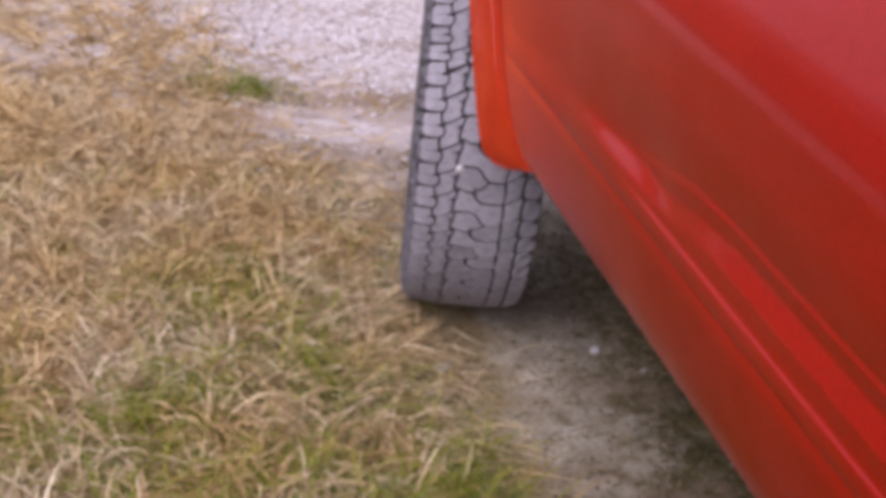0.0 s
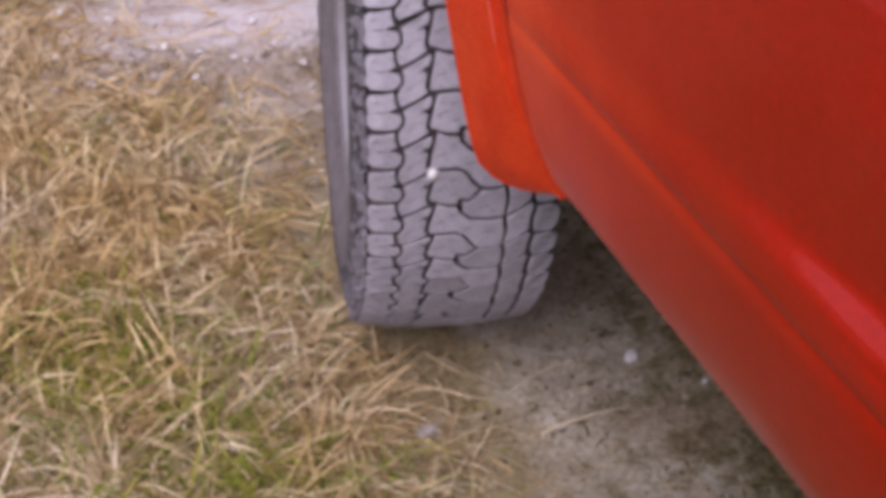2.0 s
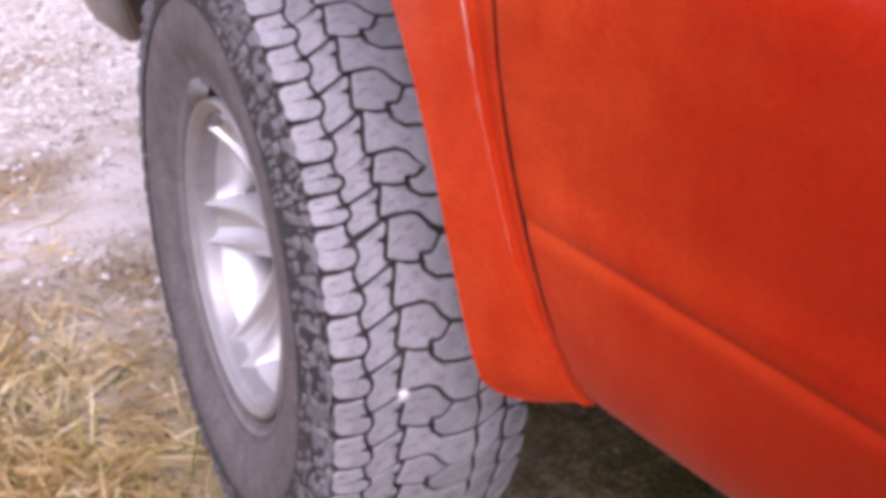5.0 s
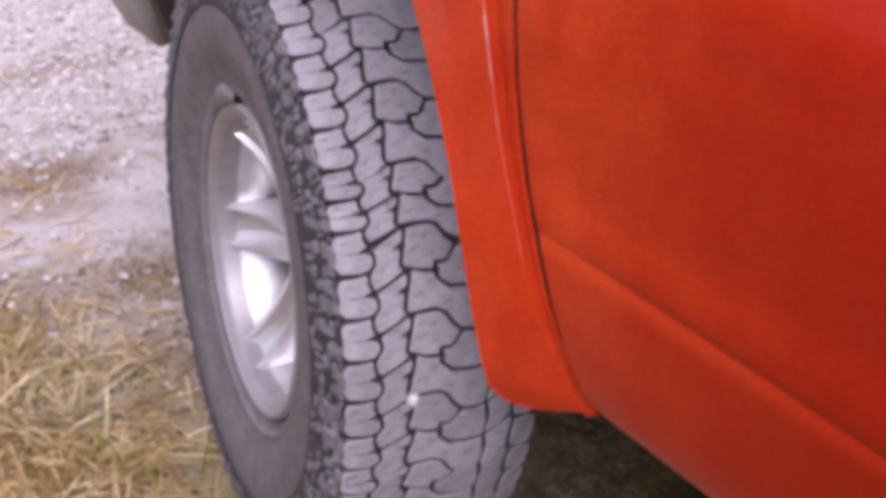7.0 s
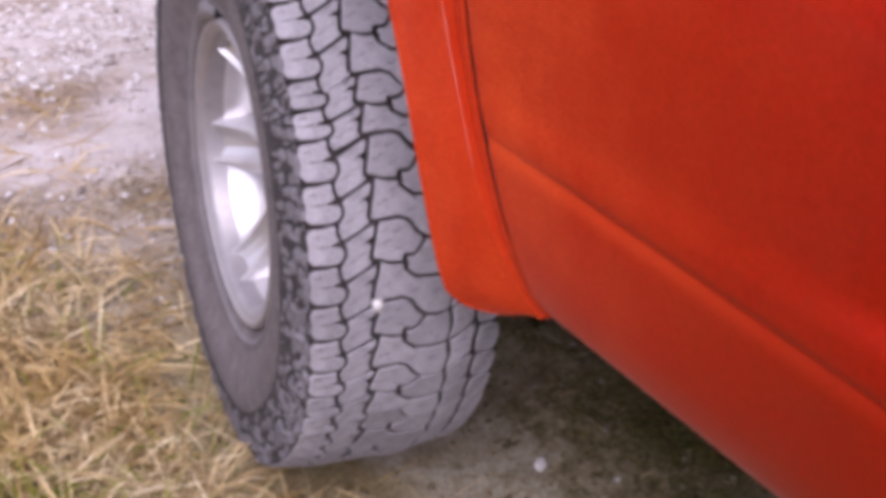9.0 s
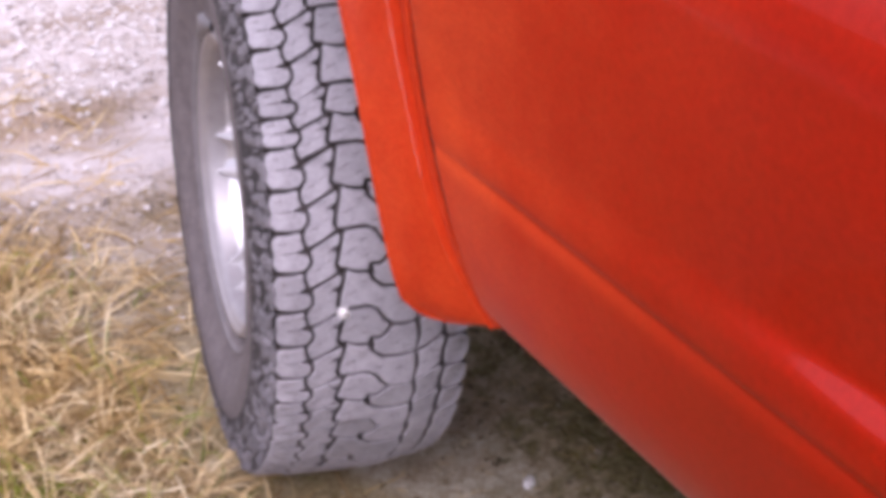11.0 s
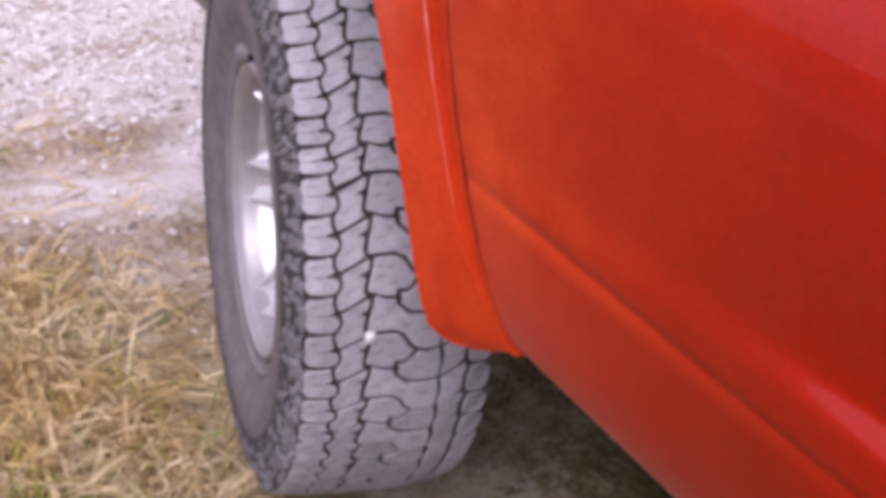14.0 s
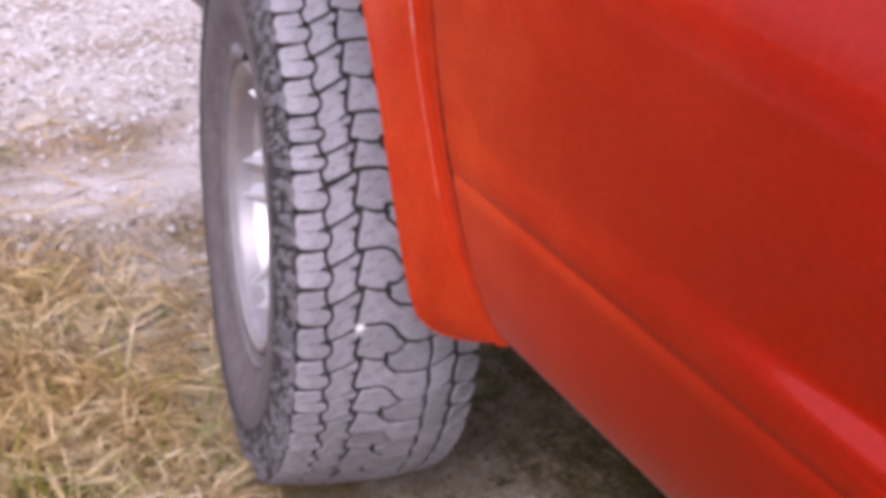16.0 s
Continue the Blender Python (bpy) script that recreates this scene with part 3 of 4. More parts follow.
def inset(poly, d):
    """Moves an outline inwards by d."""
    n = len(poly)
    area = sum(poly[i][0] * poly[(i + 1) % n][1] - poly[(i + 1) % n][0] * poly[i][1] for i in range(n))
    sign = 1 if area > 0 else -1
    out = []
    for i in range(n):
        (ax, ay), (bx, by), (cx, cy) = poly[i - 1], poly[i], poly[(i + 1) % n]
        l1, l2 = math.hypot(bx - ax, by - ay) or 1e-9, math.hypot(cx - bx, cy - by) or 1e-9
        n1, n2 = (-(by - ay) / l1 * sign, (bx - ax) / l1 * sign), (-(cy - by) / l2 * sign, (cx - bx) / l2 * sign)
        mx, my = n1[0] + n2[0], n1[1] + n2[1]
        k = max(0.55, (mx * mx + my * my) / 2)
        out.append((bx + mx / k * d, by + my / k * d))
    return out


def rounded(poly, r=0.0022):
    """Cuts each corner of an outline once."""
    out = []
    n = len(poly)
    for i in range(n):
        a, b, c = Vector(poly[i - 1]), Vector(poly[i]), Vector(poly[(i + 1) % n])
        for q in (a, c):
            l = (q - b).length
            out.append(tuple(b + (q - b) * min(0.4, r / max(l, 1e-6))))
    return out


G1, G2, G3, G4, EDGE = 0.072, 0.038, -0.045, -0.079, 0.106
# how far the two kinds of cross groove of the centre drop, in degrees, from the outer to the inner side
STEP = [(0.0, 0.0), (0.33, -0.3), (0.46, 0.4), (0.55, 2.2), (0.66, 3.4), (0.82, 3.6), (1.0, 3.2)]
TURN = [(0.0, -0.5), (0.2, 0.3), (0.37, 0.4), (0.40, 1.6), (0.53, 3.0), (0.74, 3.3), (1.0, 3.1)]
LINK = [(0.56, 1.1), (0.50, 0.55), (0.38, 0.75)]
# the saw-tooth run of the four long grooves over one pitch, as (share of the pitch, axial shift)
ZIG1 = [(-0.15, 0.0030), (0.04, 0.0018), (0.12, -0.0020), (0.24, -0.0055), (0.45, -0.0042), (0.56, -0.0022), (0.70, 0.0006), (0.85, 0.0030), (1.04, 0.0018), (1.12, -0.0020)]
ZIG2 = [(-0.08, -0.0048), (0.0, -0.001), (0.08, 0.0042), (0.5, 0.0005), (0.92, -0.0048), (1.0, -0.001), (1.08, 0.0042)]
ZIG3 = [(-0.60, -0.002), (-0.52, 0.002), (0.0, -0.003), (0.40, -0.002), (0.48, 0.002), (1.0, -0.003)]
ZIG4 = [(-0.25, -0.001), (-0.15, 0.002), (0.3, 0.004), (0.75, -0.001), (0.85, 0.002), (1.3, 0.004)]


def long_edge(line, zig, start, end, count, shift):
    """Points down one side of a long groove between two shares of the pitch."""
    us = [start + (end - start) * k / (count - 1) for k in range(count)]
    return [(line + along(zig, u if u >= zig[0][0] else u + 1) + shift, u) for u in us]


def side_outlines(p):
    """Outlines of the four side blocks of one pitch of p metres of arc, as (axial, arc)."""
    block_a = long_edge(G1, ZIG1, 0.50, 0.05, 6, 0.0007) + [(0.088, 0.01), (EDGE - 0.004, 0.06), (EDGE, 0.18), (EDGE + 0.001, 0.34), (EDGE - 0.001, 0.52), (EDGE + 0.001, 0.70), (EDGE, 0.90), (EDGE - 0.005, 0.99), (0.088, 1.0)]
    block_a += long_edge(G1, ZIG1, 1.04, 0.60, 5, 0.0007) + [(G1 + 0.006, 0.553), (0.083, 0.535), (G1 + 0.006, 0.535)]
    block_b = long_edge(G1, ZIG1, -0.40, 0.56, 9, -0.0005) + [(0.052, 0.78)] + long_edge(G2, ZIG2, 0.97, 0.62, 3, 0.0010) + [(G2 + 0.009, 0.545), (G2 + 0.004, 0.52)]
    block_b += long_edge(G2, ZIG2, 0.45, 0.01, 5, 0.0010) + [(0.052, -0.20)]
    block_d = long_edge(G3, ZIG3, -0.50, 0.46, 7, -0.0005) + [(-0.062, 0.72)] + long_edge(G4, ZIG4, 0.94, -0.02, 5, 0.0008) + [(-0.062, -0.28)]
    block_e = long_edge(G4, ZIG4, -0.20, 0.78, 6, -0.0004) + [(-0.098, 0.84), (-EDGE, 0.72), (-0.1115, 0.50), (-0.1125, 0.28), (-0.1115, 0.06), (-EDGE, -0.14), (-0.098, -0.22)]
    return {k: [(x, v * p) for x, v in poly] for k, poly in (("a", block_a), ("b", block_b), ("d", block_d), ("e", block_e))}


def side_cuts(p):
    """Thin knife cuts in the tops of the side blocks, as (start, end, width)."""
    cuts = {"a": [((0.082, 0.535), (0.101, 0.50), 0.0016), ((0.091, 0.80), (0.104, 0.76), 0.0011)],
            "b": [((G2 + 0.008, 0.54), (0.054, 0.45), 0.0013), ((0.058, 0.12), (0.069, 0.02), 0.0012), ((0.047, 0.29), (0.056, 0.22), 0.0011), ((0.045, 0.76), (0.053, 0.66), 0.0011)],
            "d": [((-0.052, 0.10), (-0.063, 0.17), 0.0012), ((-0.062, 0.40), (-0.074, 0.46), 0.0012)],
            "e": [((-0.086, 0.30), (-0.101, 0.34), 0.0013), ((-0.090, 0.58), (-0.103, 0.55), 0.0010)]}
    return {k: [((a[0], a[1] * p), (b[0], b[1] * p), w) for a, b, w in v] for k, v in cuts.items()}


def centre_outlines(low, high):
    """The three interlocking centre blocks of two pitches of low and high degrees; the joint between the pitches is at 0."""
    def at(u, deg):
        return (G2 + (G3 - G2) * u, math.radians(deg) * R)
    k = min(1.0, (low + high) / 11.6)
    step = [at(u, high - d * k) for u, d in STEP]
    turn = [at(u, -d * k) for u, d in TURN]
    link = [at(u, d * k) for u, d in LINK]
    below = [at(u, -low - d * k) for u, d in STEP]
    comma = [at(0.062, high)] + step[1:5] + link + turn[2:0:-1] + [at(-0.045, 0.6 * k), at(0.0, high * 0.5)]
    inner = step[4:] + [at(1.03, (high - 6.3 * k) / 2)] + turn[:2:-1] + [at(0.415, -0.6 * k)] + link[::-1]
    wide = [at(0.062, 0.5)] + turn[1:] + [at(1.03, -low / 2 - 3.2 * k)] + below[:0:-1] + [at(-0.045, -low + 0.1), at(0.0, -low * 0.5)]
    return {"comma": comma, "inner": inner, "wide": wide}


def centre_cuts(low, high):
    def at(u, deg):
        return (G2 + (G3 - G2) * u, math.radians(deg) * R)
    return {"comma": [(at(0.05, high * 0.42), at(0.22, high * 0.56), 0.0014), (at(0.25, high * 0.70), at(0.37, high * 0.79), 0.0012), (at(0.24, high * 0.26), at(0.39, high * 0.37), 0.0012),
                      (at(0.08, high * 0.72), at(0.17, high * 0.80), 0.0009)],
            "inner": [(at(0.64, -0.9), at(0.82, -0.2), 0.0012), (at(0.78, -1.7), at(0.93, -1.2), 0.0011), (at(0.58, 0.9), at(0.70, 1.5), 0.0010)],
            "wide": [(at(0.05, -low * 0.64), at(0.23, -low * 0.47), 0.0014), (at(0.26, -low * 0.31), at(0.38, -low * 0.23), 0.0012), (at(0.43, -low * 0.86), at(0.60, -low * 0.74), 0.0013),
                     (at(0.70, -low * 0.96), at(0.90, -low * 0.85), 0.0012), (at(0.50, -low * 0.50), at(0.64, -low * 0.62), 0.0010), (at(0.10, -low * 0.86), at(0.22, -low * 0.78), 0.0009)]}


def wobble(poly, seed):
    """An outline with its long sides divided and all its points shaken a little, like worn rubber."""
    out = []
    for i, (bx, by) in enumerate(poly):
        ax, ay = poly[i - 1]
        n = max(1, round(math.hypot(bx - ax, by - ay) / 0.0075))
        out += [(ax + (bx - ax) * k / n, ay + (by - ay) * k / n) for k in range(1, n + 1)]
    return [(x + 0.0010 * noise.noise((x * 130, y * 130, seed)), y + 0.0010 * noise.noise((x * 130, y * 130, seed + 9.0))) for x, y in out]


def block_mesh(name, poly, gap, cuts=()):
    top_edge = rounded(inset(wobble(poly, 3.0), gap), 0.0016)
    top = inset(top_edge, 0.0014)
    foot = inset(top_edge, -0.0004)
    verts, n = [], len(top)
    for ring, drop in ((top, 0.0), (top_edge, 0.0015), (foot, 0.0115)):
        for s, arc in ring:
            a, r = arc / R, crown(s) - drop
            verts.append((s, r * math.cos(a), r * math.sin(a)))
    faces = [tuple(range(n))]
    for k in (0, 1):
        for i in range(n):
            j = (i + 1) % n
            faces.append((k * n + i, k * n + n + i, k * n + n + j, k * n + j))
    for (ax, ay), (bx, by), w in cuts:
        w *= 0.8
        l = math.hypot(bx - ax, by - ay)
        px, py = -(by - ay) / l * w * 0.5, (bx - ax) / l * w * 0.5
        base = len(verts)
        for u, k in ((0, 0.3), (0.25, 1), (0.6, 0.9), (1, 0.1), (0.6, -0.9), (0.25, -1), (0, -0.3)):
            s, a = ax + (bx - ax) * u + px * k, (ay + (by - ay) * u + py * k) / R
            verts.append((s, (crown(s) + 0.0001) * math.cos(a), (crown(s) + 0.0001) * math.sin(a)))
        faces.append(tuple(range(base + 6, base - 1, -1)))
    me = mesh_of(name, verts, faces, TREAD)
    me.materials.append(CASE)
    # block walls and cuts take dark rubber: groove shade put into the colour
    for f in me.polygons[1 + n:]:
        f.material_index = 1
    return me


def build_tyre():
    half = [(0.101, crown(0.101) - 0.0125), (0.1030, 0.366), (0.1068, 0.352), (0.1108, 0.338), (0.1142, 0.324), (0.1167, 0.310), (0.1183, 0.296), (0.1187, 0.283), (0.1175, 0.270), (0.1148, 0.257),
            (0.1138, 0.254), (0.1100, 0.245), (0.1065, 0.2365), (0.1045, 0.229), (0.1020, 0.221), (0.0990, 0.214), (0.1003, 0.2115), (0.1000, 0.2085), (0.0960, 0.2055), (0.0945, 0.202), (0.0900, 0.196), (0.0820, 0.1915), (0.070, 0.188)]
    ring = [(s, crown(s) - 0.0115) for s in np.linspace(-0.098, 0.098, 15)]
    prof = [(-s, r) for s, r in half[::-1]] + ring + half
    verts, faces = lathe(prof, 128)
    pressed = []
    for x, y, z in verts:
        r = math.hypot(y, z)
        k = 1 - squash(math.degrees(math.atan2(z, y))) * max(0.0, min(1.0, (r - 0.24) / 0.12)) / r
        pressed.append((x, y * k, z * k))
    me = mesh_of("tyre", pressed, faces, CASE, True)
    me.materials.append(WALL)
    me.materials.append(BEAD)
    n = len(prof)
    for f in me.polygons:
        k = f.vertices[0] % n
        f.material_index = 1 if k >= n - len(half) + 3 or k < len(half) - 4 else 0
        if abs(prof[k][1] - 0.210) < 0.003:
            f.material_index = 2
    tyre = part("tyre", me, car, "dusty black all-terrain tyre with chunky tread", WHEEL)
    rest, total = [], sum(PITCH[k] for k in ORDER)
    rng = random.Random(7)
    while total < 360 - 9:
        k = rng.choice(["short", "middle", "middle", "long"])
        rest.append(k)
        total += PITCH[k]
    if len(rest) % 2:
        rest.append("middle")
    sizes = ORDER + rest
    fit = (360 - sum(PITCH[k] for k in ORDER)) / sum(PITCH[k] for k in rest)
    gaps = {"a": 0.0014, "b": 0.0010, "d": 0.0012, "e": 0.0023, "comma": 0.0017, "inner": 0.0017, "wide": 0.0017}
    shapes = {}
    for k, deg in PITCH.items():
        for c, poly in side_outlines(math.radians(deg) * R).items():
            shapes[k, c] = block_mesh("tread_block", poly, gaps[c], side_cuts(math.radians(deg) * R)[c])
        for l, more in PITCH.items():
            for c, poly in centre_outlines(deg, more).items():
                shapes[k, l, c] = block_mesh("tread_block", poly, gaps[c], centre_cuts(deg, more)[c])
    lug = {}
    chips = random.Random(31)
    prof = [(0.1045, 0.3758), (0.1050, 0.3665), (0.1072, 0.3570), (0.1098, 0.3475), (0.1122, 0.3380), (0.1145, 0.3285), (0.1166, 0.3190), (0.1180, 0.3090)]
    for k, deg in PITCH.items():
        for kind in range(3):
            cells = []
            for band in range(5):
                u = chips.uniform(-0.2, 0.0)
                while u < 1.0:
                    wide = chips.uniform(0.24, 0.62)
                    if chips.random() < 0.86:
                        at_w = 0.19 * band + chips.uniform(-0.03, 0.05)
                        cells.append((at_w, at_w + chips.uniform(0.12, 0.22), u, u + wide - 0.07, chips.uniform(-0.9, 0.9), chips.uniform(0.0018, 0.0062) * (1.0, 1.0, 0.75, 0.5, 0.25)[band]))
                    u += wide
            rows, lifts = [], []
            for i in range(35):
                w = i / 34
                s0, r0 = along([(j / 7, q[0]) for j, q in enumerate(prof)], w), along([(j / 7, q[1]) for j, q in enumerate(prof)], w)
                row = []
                for j in range(27):
                    u = j / 26
                    lift = 0.0
                    for w0, w1, u0, u1, lean, h in cells:
                        v = u + lean * (w - w0)
                        d = min((w - w0) / 0.035, (w1 - w) / 0.035, (v - u0) / 0.05, (u1 - v) / 0.05)
                        lift = max(lift, h * max(0.0, min(1.0, d)))
                    lift *= min(1.0, u * 14, (1 - u) * 14)
                    lift += 0.0007 * noise.noise((w * 9, u * 7, kind * 3 + deg))
                    a = math.radians(deg) * u
                    row.append((s0 + 0.0009 + lift, (r0 + 0.25 * lift) * math.cos(a), (r0 + 0.25 * lift) * math.sin(a)))
                    lifts.append(lift)
                rows.append(row)
            verts, faces = sheet(rows)
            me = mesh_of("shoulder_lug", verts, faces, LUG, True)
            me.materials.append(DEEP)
            # low spots between lugs are coloured dark to carry the shade there
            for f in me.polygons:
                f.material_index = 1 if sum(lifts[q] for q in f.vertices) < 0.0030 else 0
            lug[k, kind] = me
    at = -37.6
    for i, k in enumerate(sizes):
        step = PITCH[k] * (1 if i < len(ORDER) else fit)
        mid = at + step / 2
        turn = Matrix.Rotation(math.radians(mid), 4, "X") @ Matrix.Translation((0, -squash(mid), 0)) @ Matrix.Rotation(math.radians(at - mid), 4, "X")
        for c in "abde":
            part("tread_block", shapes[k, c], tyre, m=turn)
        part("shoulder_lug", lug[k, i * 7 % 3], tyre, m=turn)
        if i % 2 == 0:
            joint = at + step
            mid = Matrix.Rotation(math.radians(joint), 4, "X") @ Matrix.Translation((0, -squash(joint), 0))
            for c in ("comma", "inner", "wide"):
                part("tread_block", shapes[k, sizes[i + 1], c], tyre, m=mid)
        at += step
    return tyre


def spoke_mesh():
    """A pair of sharp-backed fingers that run from the hub to points on the barrel."""
    rows = []
    for r, s, off, w in ((0.045, 0.034, 0.013, 0.011), (0.065, 0.0355, 0.015, 0.013), (0.090, 0.0385, 0.0175, 0.0150), (0.115, 0.0445, 0.0200, 0.0155), (0.140, 0.0560, 0.0220, 0.0135), (0.160, 0.0690, 0.0233, 0.0098), (0.1735, 0.0795, 0.0240, 0.0058), (0.1770, 0.0795, 0.0240, 0.0035)):
        half = []
        for u, d in ((off + w * 1.25, 0.040), (off + w * 0.95, 0.012), (off + w * 0.55, 0.0020), (off + w * 0.20, 0.0), (off - w * 0.10, 0.0008), (off - w * 0.55, 0.0090), (max(0.0, off - w * 1.2) * 0.5, 0.0150)):
            half.append((s - d, u))
        row = [(a, r, b) for a, b in half] + [(a, r, -b) for a, b in half[::-1]]
        rows.append(row)
    verts, faces = sheet(rows)
    faces.append(tuple(range(len(rows[0]))))
    return crisp(mesh_of("spoke", verts, faces, ALLOY, True), 22)


def build_rim():
    prof = [(0.086, 0.2075), (0.0935, 0.2070), (0.0965, 0.2035), (0.0960, 0.1990), (0.0925, 0.1965), (0.0900, 0.1935), (0.0890, 0.1895), (0.0800, 0.1865), (0.0620, 0.1835), (0.0500, 0.1800),
            (0.0300, 0.1740), (-0.0100, 0.1720), (-0.060, 0.1780), (-0.075, 0.190), (-0.085, 0.200), (-0.086, 0.2075)]
    verts, faces = lathe([(x, r * 0.93) for x, r in prof], 96)
    me = mesh_of("wheel_rim", verts, faces, ALLOY, True)
    me.materials.append(LIP)
    for f in me.polygons:
        f.material_index = 1 if f.vertices[0] % len(prof) < 8 else 0
    rim = part("wheel_rim", me, car, "silver alloy wheel rim with paired spokes", WHEEL)
    me = spoke_mesh()
    for k in range(6):
        part("spoke", me, rim, m=Matrix.Rotation(math.radians(13.5 + 60 * k), 4, "X"))
    verts, faces = lathe([(-0.010, 0.050), (0.024, 0.050), (0.029, 0.047), (0.030, 0.040), (0.0305, 0.034), (0.036, 0.031), (0.0385, 0.025), (0.039, 0.0005)], 48)
    part("hub_cap", mesh_of("hub_cap", verts, faces, ALLOY, True), rim)
    # balancing weight clipped to the rim edge
    rows = []
    for k in range(9):
        a = math.radians(107 + 24 * k / 8)
        w = 0.004 + 0.009 * math.sin(math.pi * k / 8)
        rows.append([(0.094, (0.197 + 1.7 * w) * math.cos(a), (0.197 + 1.7 * w) * math.sin(a)), (0.094 + w * 0.9, (0.1975 + w * 1.3) * math.cos(a), (0.1975 + w * 1.3) * math.sin(a)),
                     (0.0945 + w, 0.194 * math.cos(a), 0.194 * math.sin(a)), (0.094, 0.189 * math.cos(a), 0.189 * math.sin(a))])
    verts, faces = sheet(rows)
    part("wheel_weight", mesh_of("wheel_weight", verts, faces, LEAD, True), rim, "dull grey balancing weight")
    verts, faces = lathe([(-0.03, 0.0005), (-0.03, 0.150), (-0.04, 0.158), (-0.10, 0.158)], 48)
    part("brake_drum", mesh_of("brake_drum", verts, faces, STEEL, True), car, "rusty brown brake drum", WHEEL)


build_fender()
build_door()
build_rear_side()
build_shell()
build_liner()
build_bumper()
build_tyre()
build_rim()


# ---- pebbles ----
def pebble(name, at, size, seed, label, material=QUARTZ):
    bm = bmesh.new()
    bmesh.ops.create_icosphere(bm, subdivisions=3, radius=1)
    for v in bm.verts:
        k = 1 + 0.28 * noise.noise(v.co * 1.3 + Vector((seed, 0, 0))) + 0.07 * noise.noise(v.co * 4 + Vector((0, seed, 0)))
        v.co = Vector((v.co.x * size[0], v.co.y * size[1], v.co.z * size[2])) * k
    me = bpy.data.meshes.new(name)
    bm.to_mesh(me)
    me.materials.append(material)
    me.polygons.foreach_set("use_smooth", [True] * len(me.polygons))
    ob = new(name, me)
    ob.matrix_world = at
    return tagged(ob, label, "pebble")


wedge = WHEEL @ Matrix.Rotation(math.radians(6.6), 4, "X") @ Matrix.Translation((0.0355, R - 0.003, 0))
pebble("pebble", wedge, (0.0062, 0.007, 0.0078), 2.0, "small white pebble wedged in the tyre tread")
pebble("pebble", pose(0.189, -0.272, height(0.189, -0.272) + 0.005, 0, 0, 35), (0.0118, 0.0074, 0.007), 5.0, "white pebble lying on bare soil")
pebble("pebble", pose(0.262, -0.345, height(0.262, -0.345) + 0.002, 0, 0, 10), (0.0032, 0.003, 0.0026), 8.0, "tiny white pebble lying on bare soil")

pebble("pebble", pose(-0.122, -0.322, height(-0.122, -0.322) + 0.004, 0, 0, 20), (0.015, 0.010, 0.005), 11.0, "flat pale stone lying among the straw", LIME)


# ---- grass and litter ----
def blades(name, spots, seed, length, width, lift, material, label, category, curl=0.09, droop=0.34):
    """Many thin bent leaves in one mesh. spots: (x, y, lean azimuth or None)."""
    rng = np.random.default_rng(seed)
    n = len(spots)
    base = np.array([(x, y, height(x, y)) for x, y, _ in spots])
    az = np.array([rng.uniform(0, 2 * math.pi) if a is None else a for _, _, a in spots])
    ln = rng.uniform(*length, n)
    wd = rng.uniform(*width, n)
    up = rng.uniform(*lift, n)
    turn = rng.normal(0, curl, n)
    sag = rng.uniform(0.2, 1.0, n) * droop
    segs = 5
    pts = np.zeros((n, segs + 1, 3))
    pts[:, 0] = base
    for k in range(segs):
        d = np.stack([np.cos(az) * np.cos(up), np.sin(az) * np.cos(up), np.sin(up)], 1)
        pts[:, k + 1] = pts[:, k] + d * (ln / segs)[:, None]
        up = up - sag * (0.6 + 0.25 * k)
        up = np.where(pts[:, k + 1, 2] < base[:, 2] + 0.006, np.abs(up) * 0.15, np.maximum(up, -0.9))
        az = az + turn
    pts[:, 1:, 2] = np.maximum(pts[:, 1:, 2], base[:, None, 2] + 0.002)
    roll = rng.uniform(0, math.pi, n)
    side = np.stack([-np.sin(az) * np.cos(roll), np.cos(az) * np.cos(roll), 0.75 * np.sin(roll)], 1)
    taper = np.array([0.8, 1.0, 0.95, 0.8, 0.55, 0.12])
    off = side[:, None, :] * (wd[:, None] * taper[None, :] * 0.5)[:, :, None]
    both = np.stack([pts - off, pts + off], 2).reshape(-1, 3)
    first = (np.arange(n) * (segs + 1) * 2)[:, None]
    step = np.arange(segs) * 2
    quads = np.stack([first + step, first + step + 1, first + step + 3, first + step + 2], 2).reshape(-1, 4)
    me = bpy.data.meshes.new(name)
    me.vertices.add(len(both))
    me.vertices.foreach_set("co", both.ravel())
    me.loops.add(quads.size)
    me.loops.foreach_set("vertex_index", quads.ravel())
    me.polygons.add(len(quads))
    me.polygons.foreach_set("loop_start", np.arange(len(quads)) * 4)
    me.materials.append(material)
    me.update(calc_edges=True)
    return tagged(new(name, me), label, category, kind="stuff")


rare = random.Random(5)


def thin(x, y):
    """True for most places, seldom near the rim of the grassy patch."""
    d = min((x + 1.55) / 0.45, (y + 1.35) / 0.35, (2.3 - y) / 0.45)
    return rare.random() < d


def clear(x, y):
    """False where the tyre stands."""
    c, s = math.cos(math.radians(166.8)), math.sin(math.radians(166.8))
    u, v = c * (x - HUB[0]) + s * (y - HUB[1]), -s * (x - HUB[0]) + c * (y - HUB[1])
    return abs(u) > 0.125 or abs(v) > 0.17


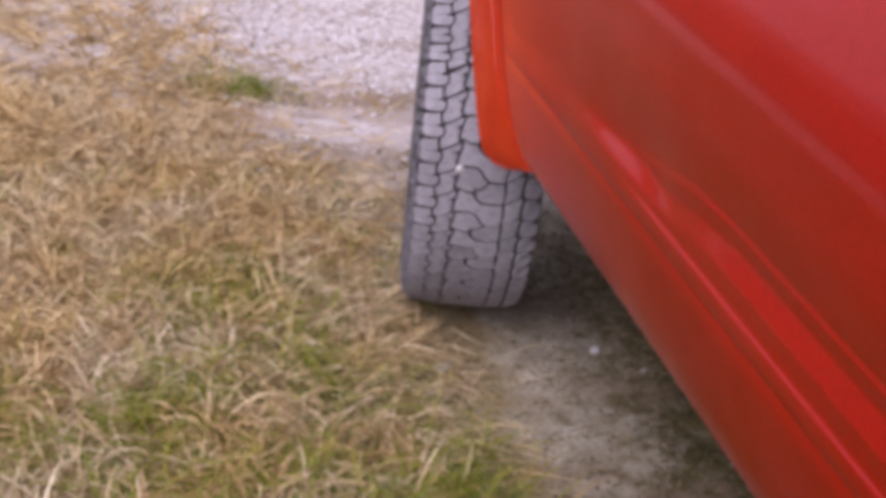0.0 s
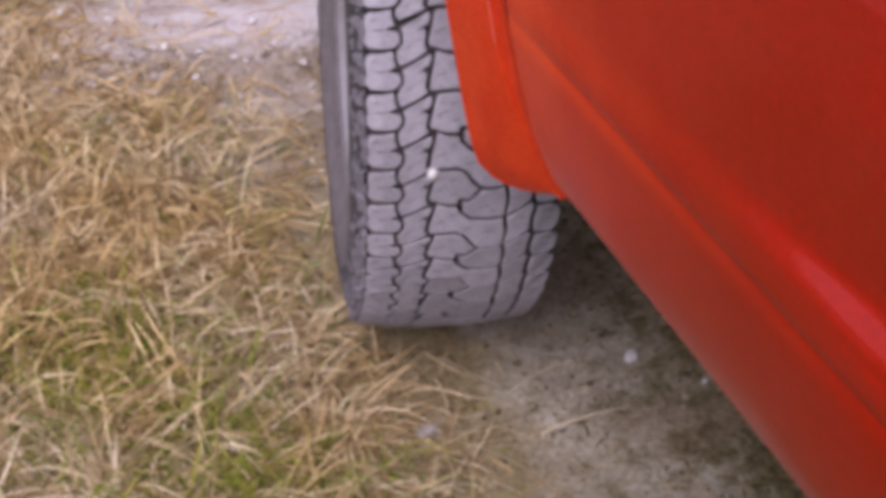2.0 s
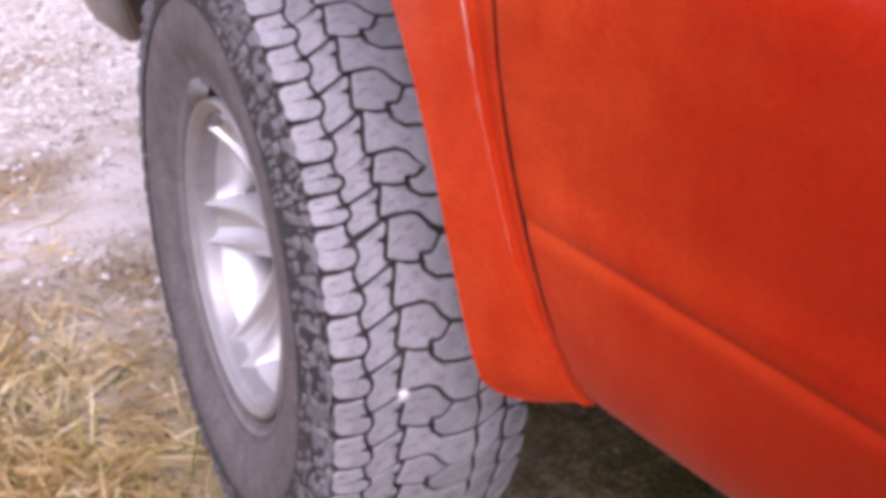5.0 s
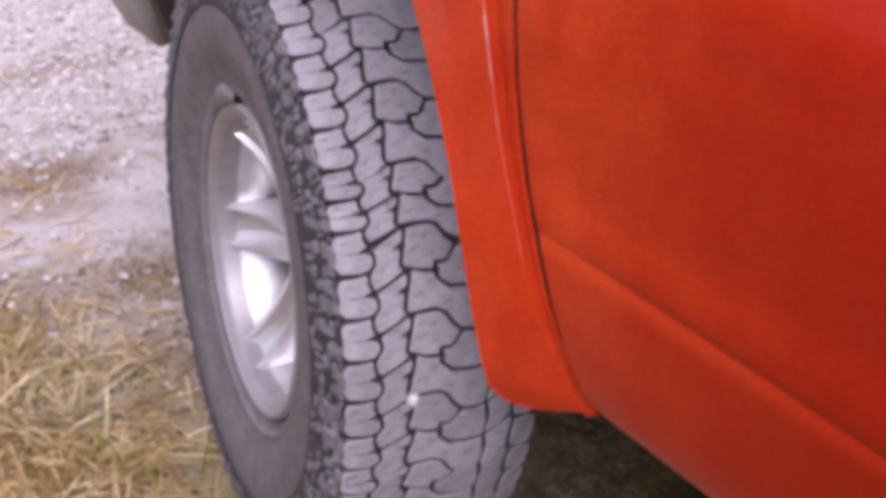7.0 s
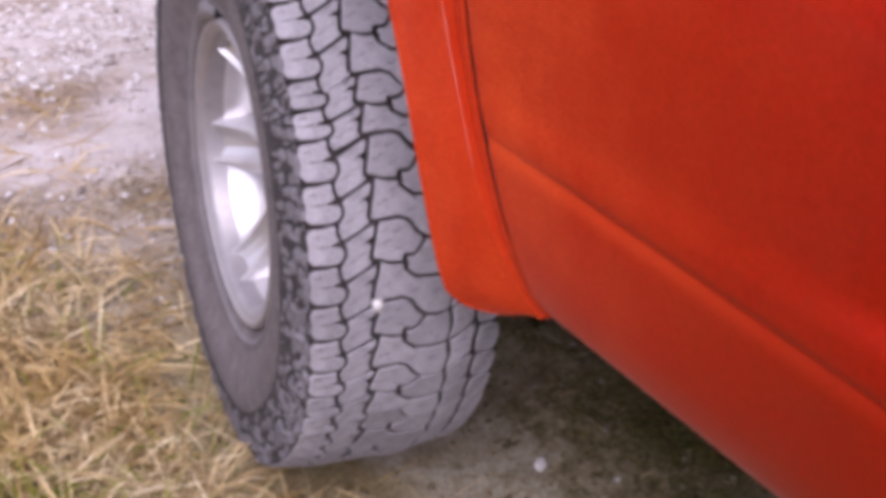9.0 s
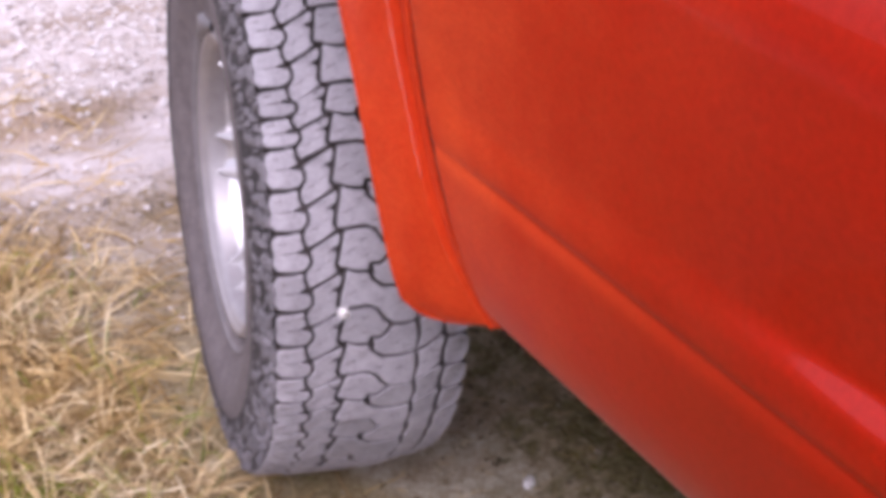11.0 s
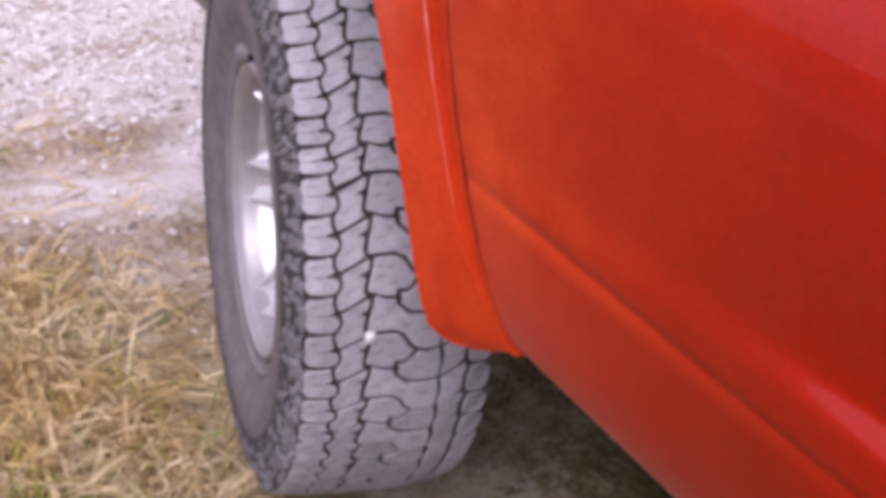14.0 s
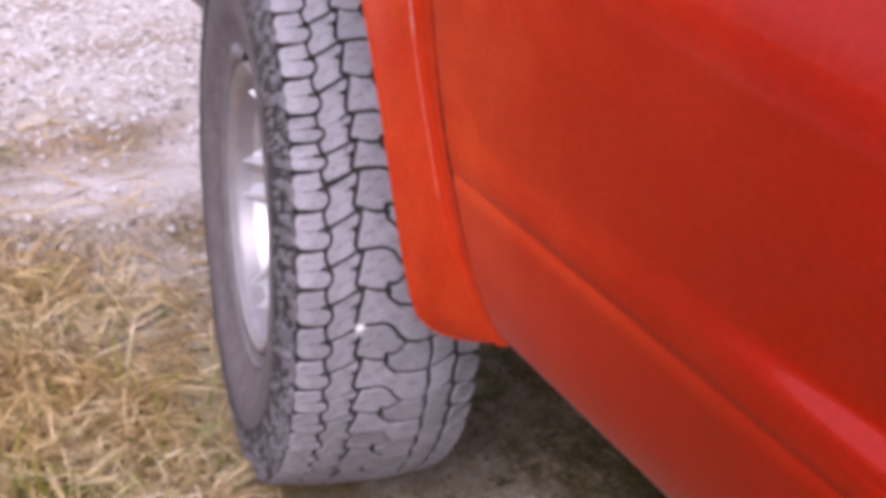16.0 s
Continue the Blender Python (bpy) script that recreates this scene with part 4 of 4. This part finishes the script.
rng = random.Random(11)
tufts, lying, short, green = [], [], [], []
while len(tufts) < 40000:
    x, y = rng.uniform(-1.55, -0.05), rng.uniform(-1.35, 2.3)
    if rng.random() < cover(x, y) and clear(x, y) and thin(x, y):
        if y > 0.55 and x > -0.42 and rng.random() < 0.93:
            continue
        lean, spread = rng.uniform(0, 2 * math.pi), rng.choice((0.35, 0.8, 3.0))
        for k in range(rng.randint(4, 14)):
            tufts.append((x + rng.gauss(0, 0.007), y + rng.gauss(0, 0.007), lean + rng.gauss(0, spread)))
while len(lying) < 30000:
    x, y = rng.uniform(-1.55, 0.02), rng.uniform(-1.35, 2.3)
    if y > 0.58 and x > -0.36 and rng.random() < 0.72:
        continue
    if rng.random() < cover(x, y) + 0.02 and clear(x, y) and thin(x, y):
        lying.append((x, y, None))
while len(short) < 22000:
    x, y = rng.uniform(-1.5, 1.1), rng.uniform(-1.3, 2.6)
    if clear(x, y) and rng.random() < (0.05 if y > 0.6 else 0.2 if x < -0.1 else 0.16):
        short.append((x, y, None))
while len(green) < 18000:
    x, y = rng.uniform(-1.4, 0.0), rng.uniform(-1.3, 0.5)
    g = 1 / (1 + math.exp((y + 0.45 - 0.14 * noise.noise((x * 3, y * 3, 9))) / 0.07))
    g *= max(0.05, 0.42 + 1.0 * noise.noise((x * 4.5, y * 4.5, 5.0)))
    g = max(g, 0.035) * (1 / (1 + math.exp((x + 0.14) / 0.03)))
    if rng.random() < g:
        green.append((x + rng.gauss(0, 0.004), y + rng.gauss(0, 0.004), None))
for k in range(260):
    green.append((-0.37 + rng.gauss(0, 0.07), 1.03 + rng.gauss(0, 0.035), None))
for cx, cy, count in ((-0.46, -0.03, 240), (-0.43, -0.15, 280), (-0.53, -0.20, 360), (-0.38, -0.30, 240), (-0.62, -0.08, 260)):
    for k in range(count):
        green.append((cx + rng.gauss(0, 0.045), cy + rng.gauss(0, 0.045), None))
blades("dry_grass", tufts, 1, (0.04, 0.135), (0.0014, 0.0046), (0.2, 1.0), STRAW, "bleached dry grass tufts, bent and matted", "grass")
blades("straw_litter", lying, 2, (0.03, 0.15), (0.0013, 0.0048), (0.03, 0.4), STRAW, "loose dry straw lying flat on the ground", "straw")
while len(short) < 31000:
    x, y = rng.uniform(-0.9, 0.3), rng.uniform(0.25, 1.2)
    patch = 0.5 + 0.9 * noise.noise((x * 5, y * 7, 12.0))
    if clear(x, y) and rng.random() < patch * (math.exp(-((y - 0.58) / 0.14) ** 2) + 0.8 * math.exp(-((y - 1.05) / 0.08) ** 2)) * (1 - ease((x - 0.02) / 0.2)):
        short.append((x, y, None))
blades("straw_scraps", short, 3, (0.008, 0.034), (0.0008, 0.0022), (0.0, 0.25), CHIP, "short brown scraps of straw on bare soil", "straw")
blades("green_grass", green, 4, (0.04, 0.12), (0.0016, 0.0036), (0.4, 1.3), GREEN, "short fresh green grass among the straw", "grass", 0.16, 0.5)
# weeds thicken below the sill, their dark tones also carrying its shade
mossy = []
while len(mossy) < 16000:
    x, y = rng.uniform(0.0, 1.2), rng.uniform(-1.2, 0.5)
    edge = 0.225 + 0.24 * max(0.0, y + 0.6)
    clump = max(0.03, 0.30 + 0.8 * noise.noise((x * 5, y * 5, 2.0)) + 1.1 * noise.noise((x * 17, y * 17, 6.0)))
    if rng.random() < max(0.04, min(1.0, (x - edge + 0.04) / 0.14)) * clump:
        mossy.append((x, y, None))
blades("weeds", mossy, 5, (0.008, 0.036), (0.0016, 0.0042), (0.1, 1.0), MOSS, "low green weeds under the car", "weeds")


def stony(x, y):
    """How thickly the gravel lies: full from beyond the bare patches."""
    return 0.10 + 0.90 * ease((y - 1.02 - 0.16 * noise.noise((x * 4, y * 4, 7.0)) + 0.10 * min(0.0, x)) / 0.20)


def stones(name, count, seed, area, size, label, material, dense=lambda x, y: 1.0):
    rng_ = np.random.default_rng(seed)
    bm = bmesh.new()
    bmesh.ops.create_icosphere(bm, subdivisions=1, radius=1)
    shape = np.array([v.co[:] for v in bm.verts])
    tris = np.array([[v.index for v in f.verts] for f in bm.faces])
    bm.free()
    verts, faces = [], []
    while len(verts) < count:
        x, y = rng_.uniform(area[0], area[1]), rng_.uniform(area[2], area[3])
        if not clear(x, y) or rng_.random() > dense(x, y):
            continue
        k = size[0] + (size[1] - size[0]) * rng_.random() ** 3
        q = shape * rng_.uniform(0.7, 1.15, (len(shape), 1)) * np.array([1, rng_.uniform(0.6, 1), rng_.uniform(0.45, 0.8)]) * k
        a = rng_.uniform(0, 6.28)
        q = np.stack([q[:, 0] * math.cos(a) - q[:, 1] * math.sin(a), q[:, 0] * math.sin(a) + q[:, 1] * math.cos(a), q[:, 2]], 1)
        faces.append(tris + len(verts) * len(shape))
        verts.append(q + [x, y, height(x, y) + k * 0.2])
    v, f = np.concatenate(verts), np.concatenate(faces)
    return tagged(new(name, mesh_of(name, v.tolist(), f.tolist(), material)), label, "gravel", kind="stuff")


stones("gravel", 26000, 21, (-0.9, 1.2, 0.45, 2.6), (0.002, 0.0125), "pale loose gravel on bare ground", STONE, stony)
stones("soil_crumbs", 6500, 22, (-0.25, 0.8, -1.0, 0.45), (0.0012, 0.0060), "small stones and crumbs of soil", CRUMB)
stones("scattered_gravel", 900, 23, (-1.3, 0.0, 0.0, 2.2), (0.002, 0.0085), "white stones scattered among the straw", STONE)
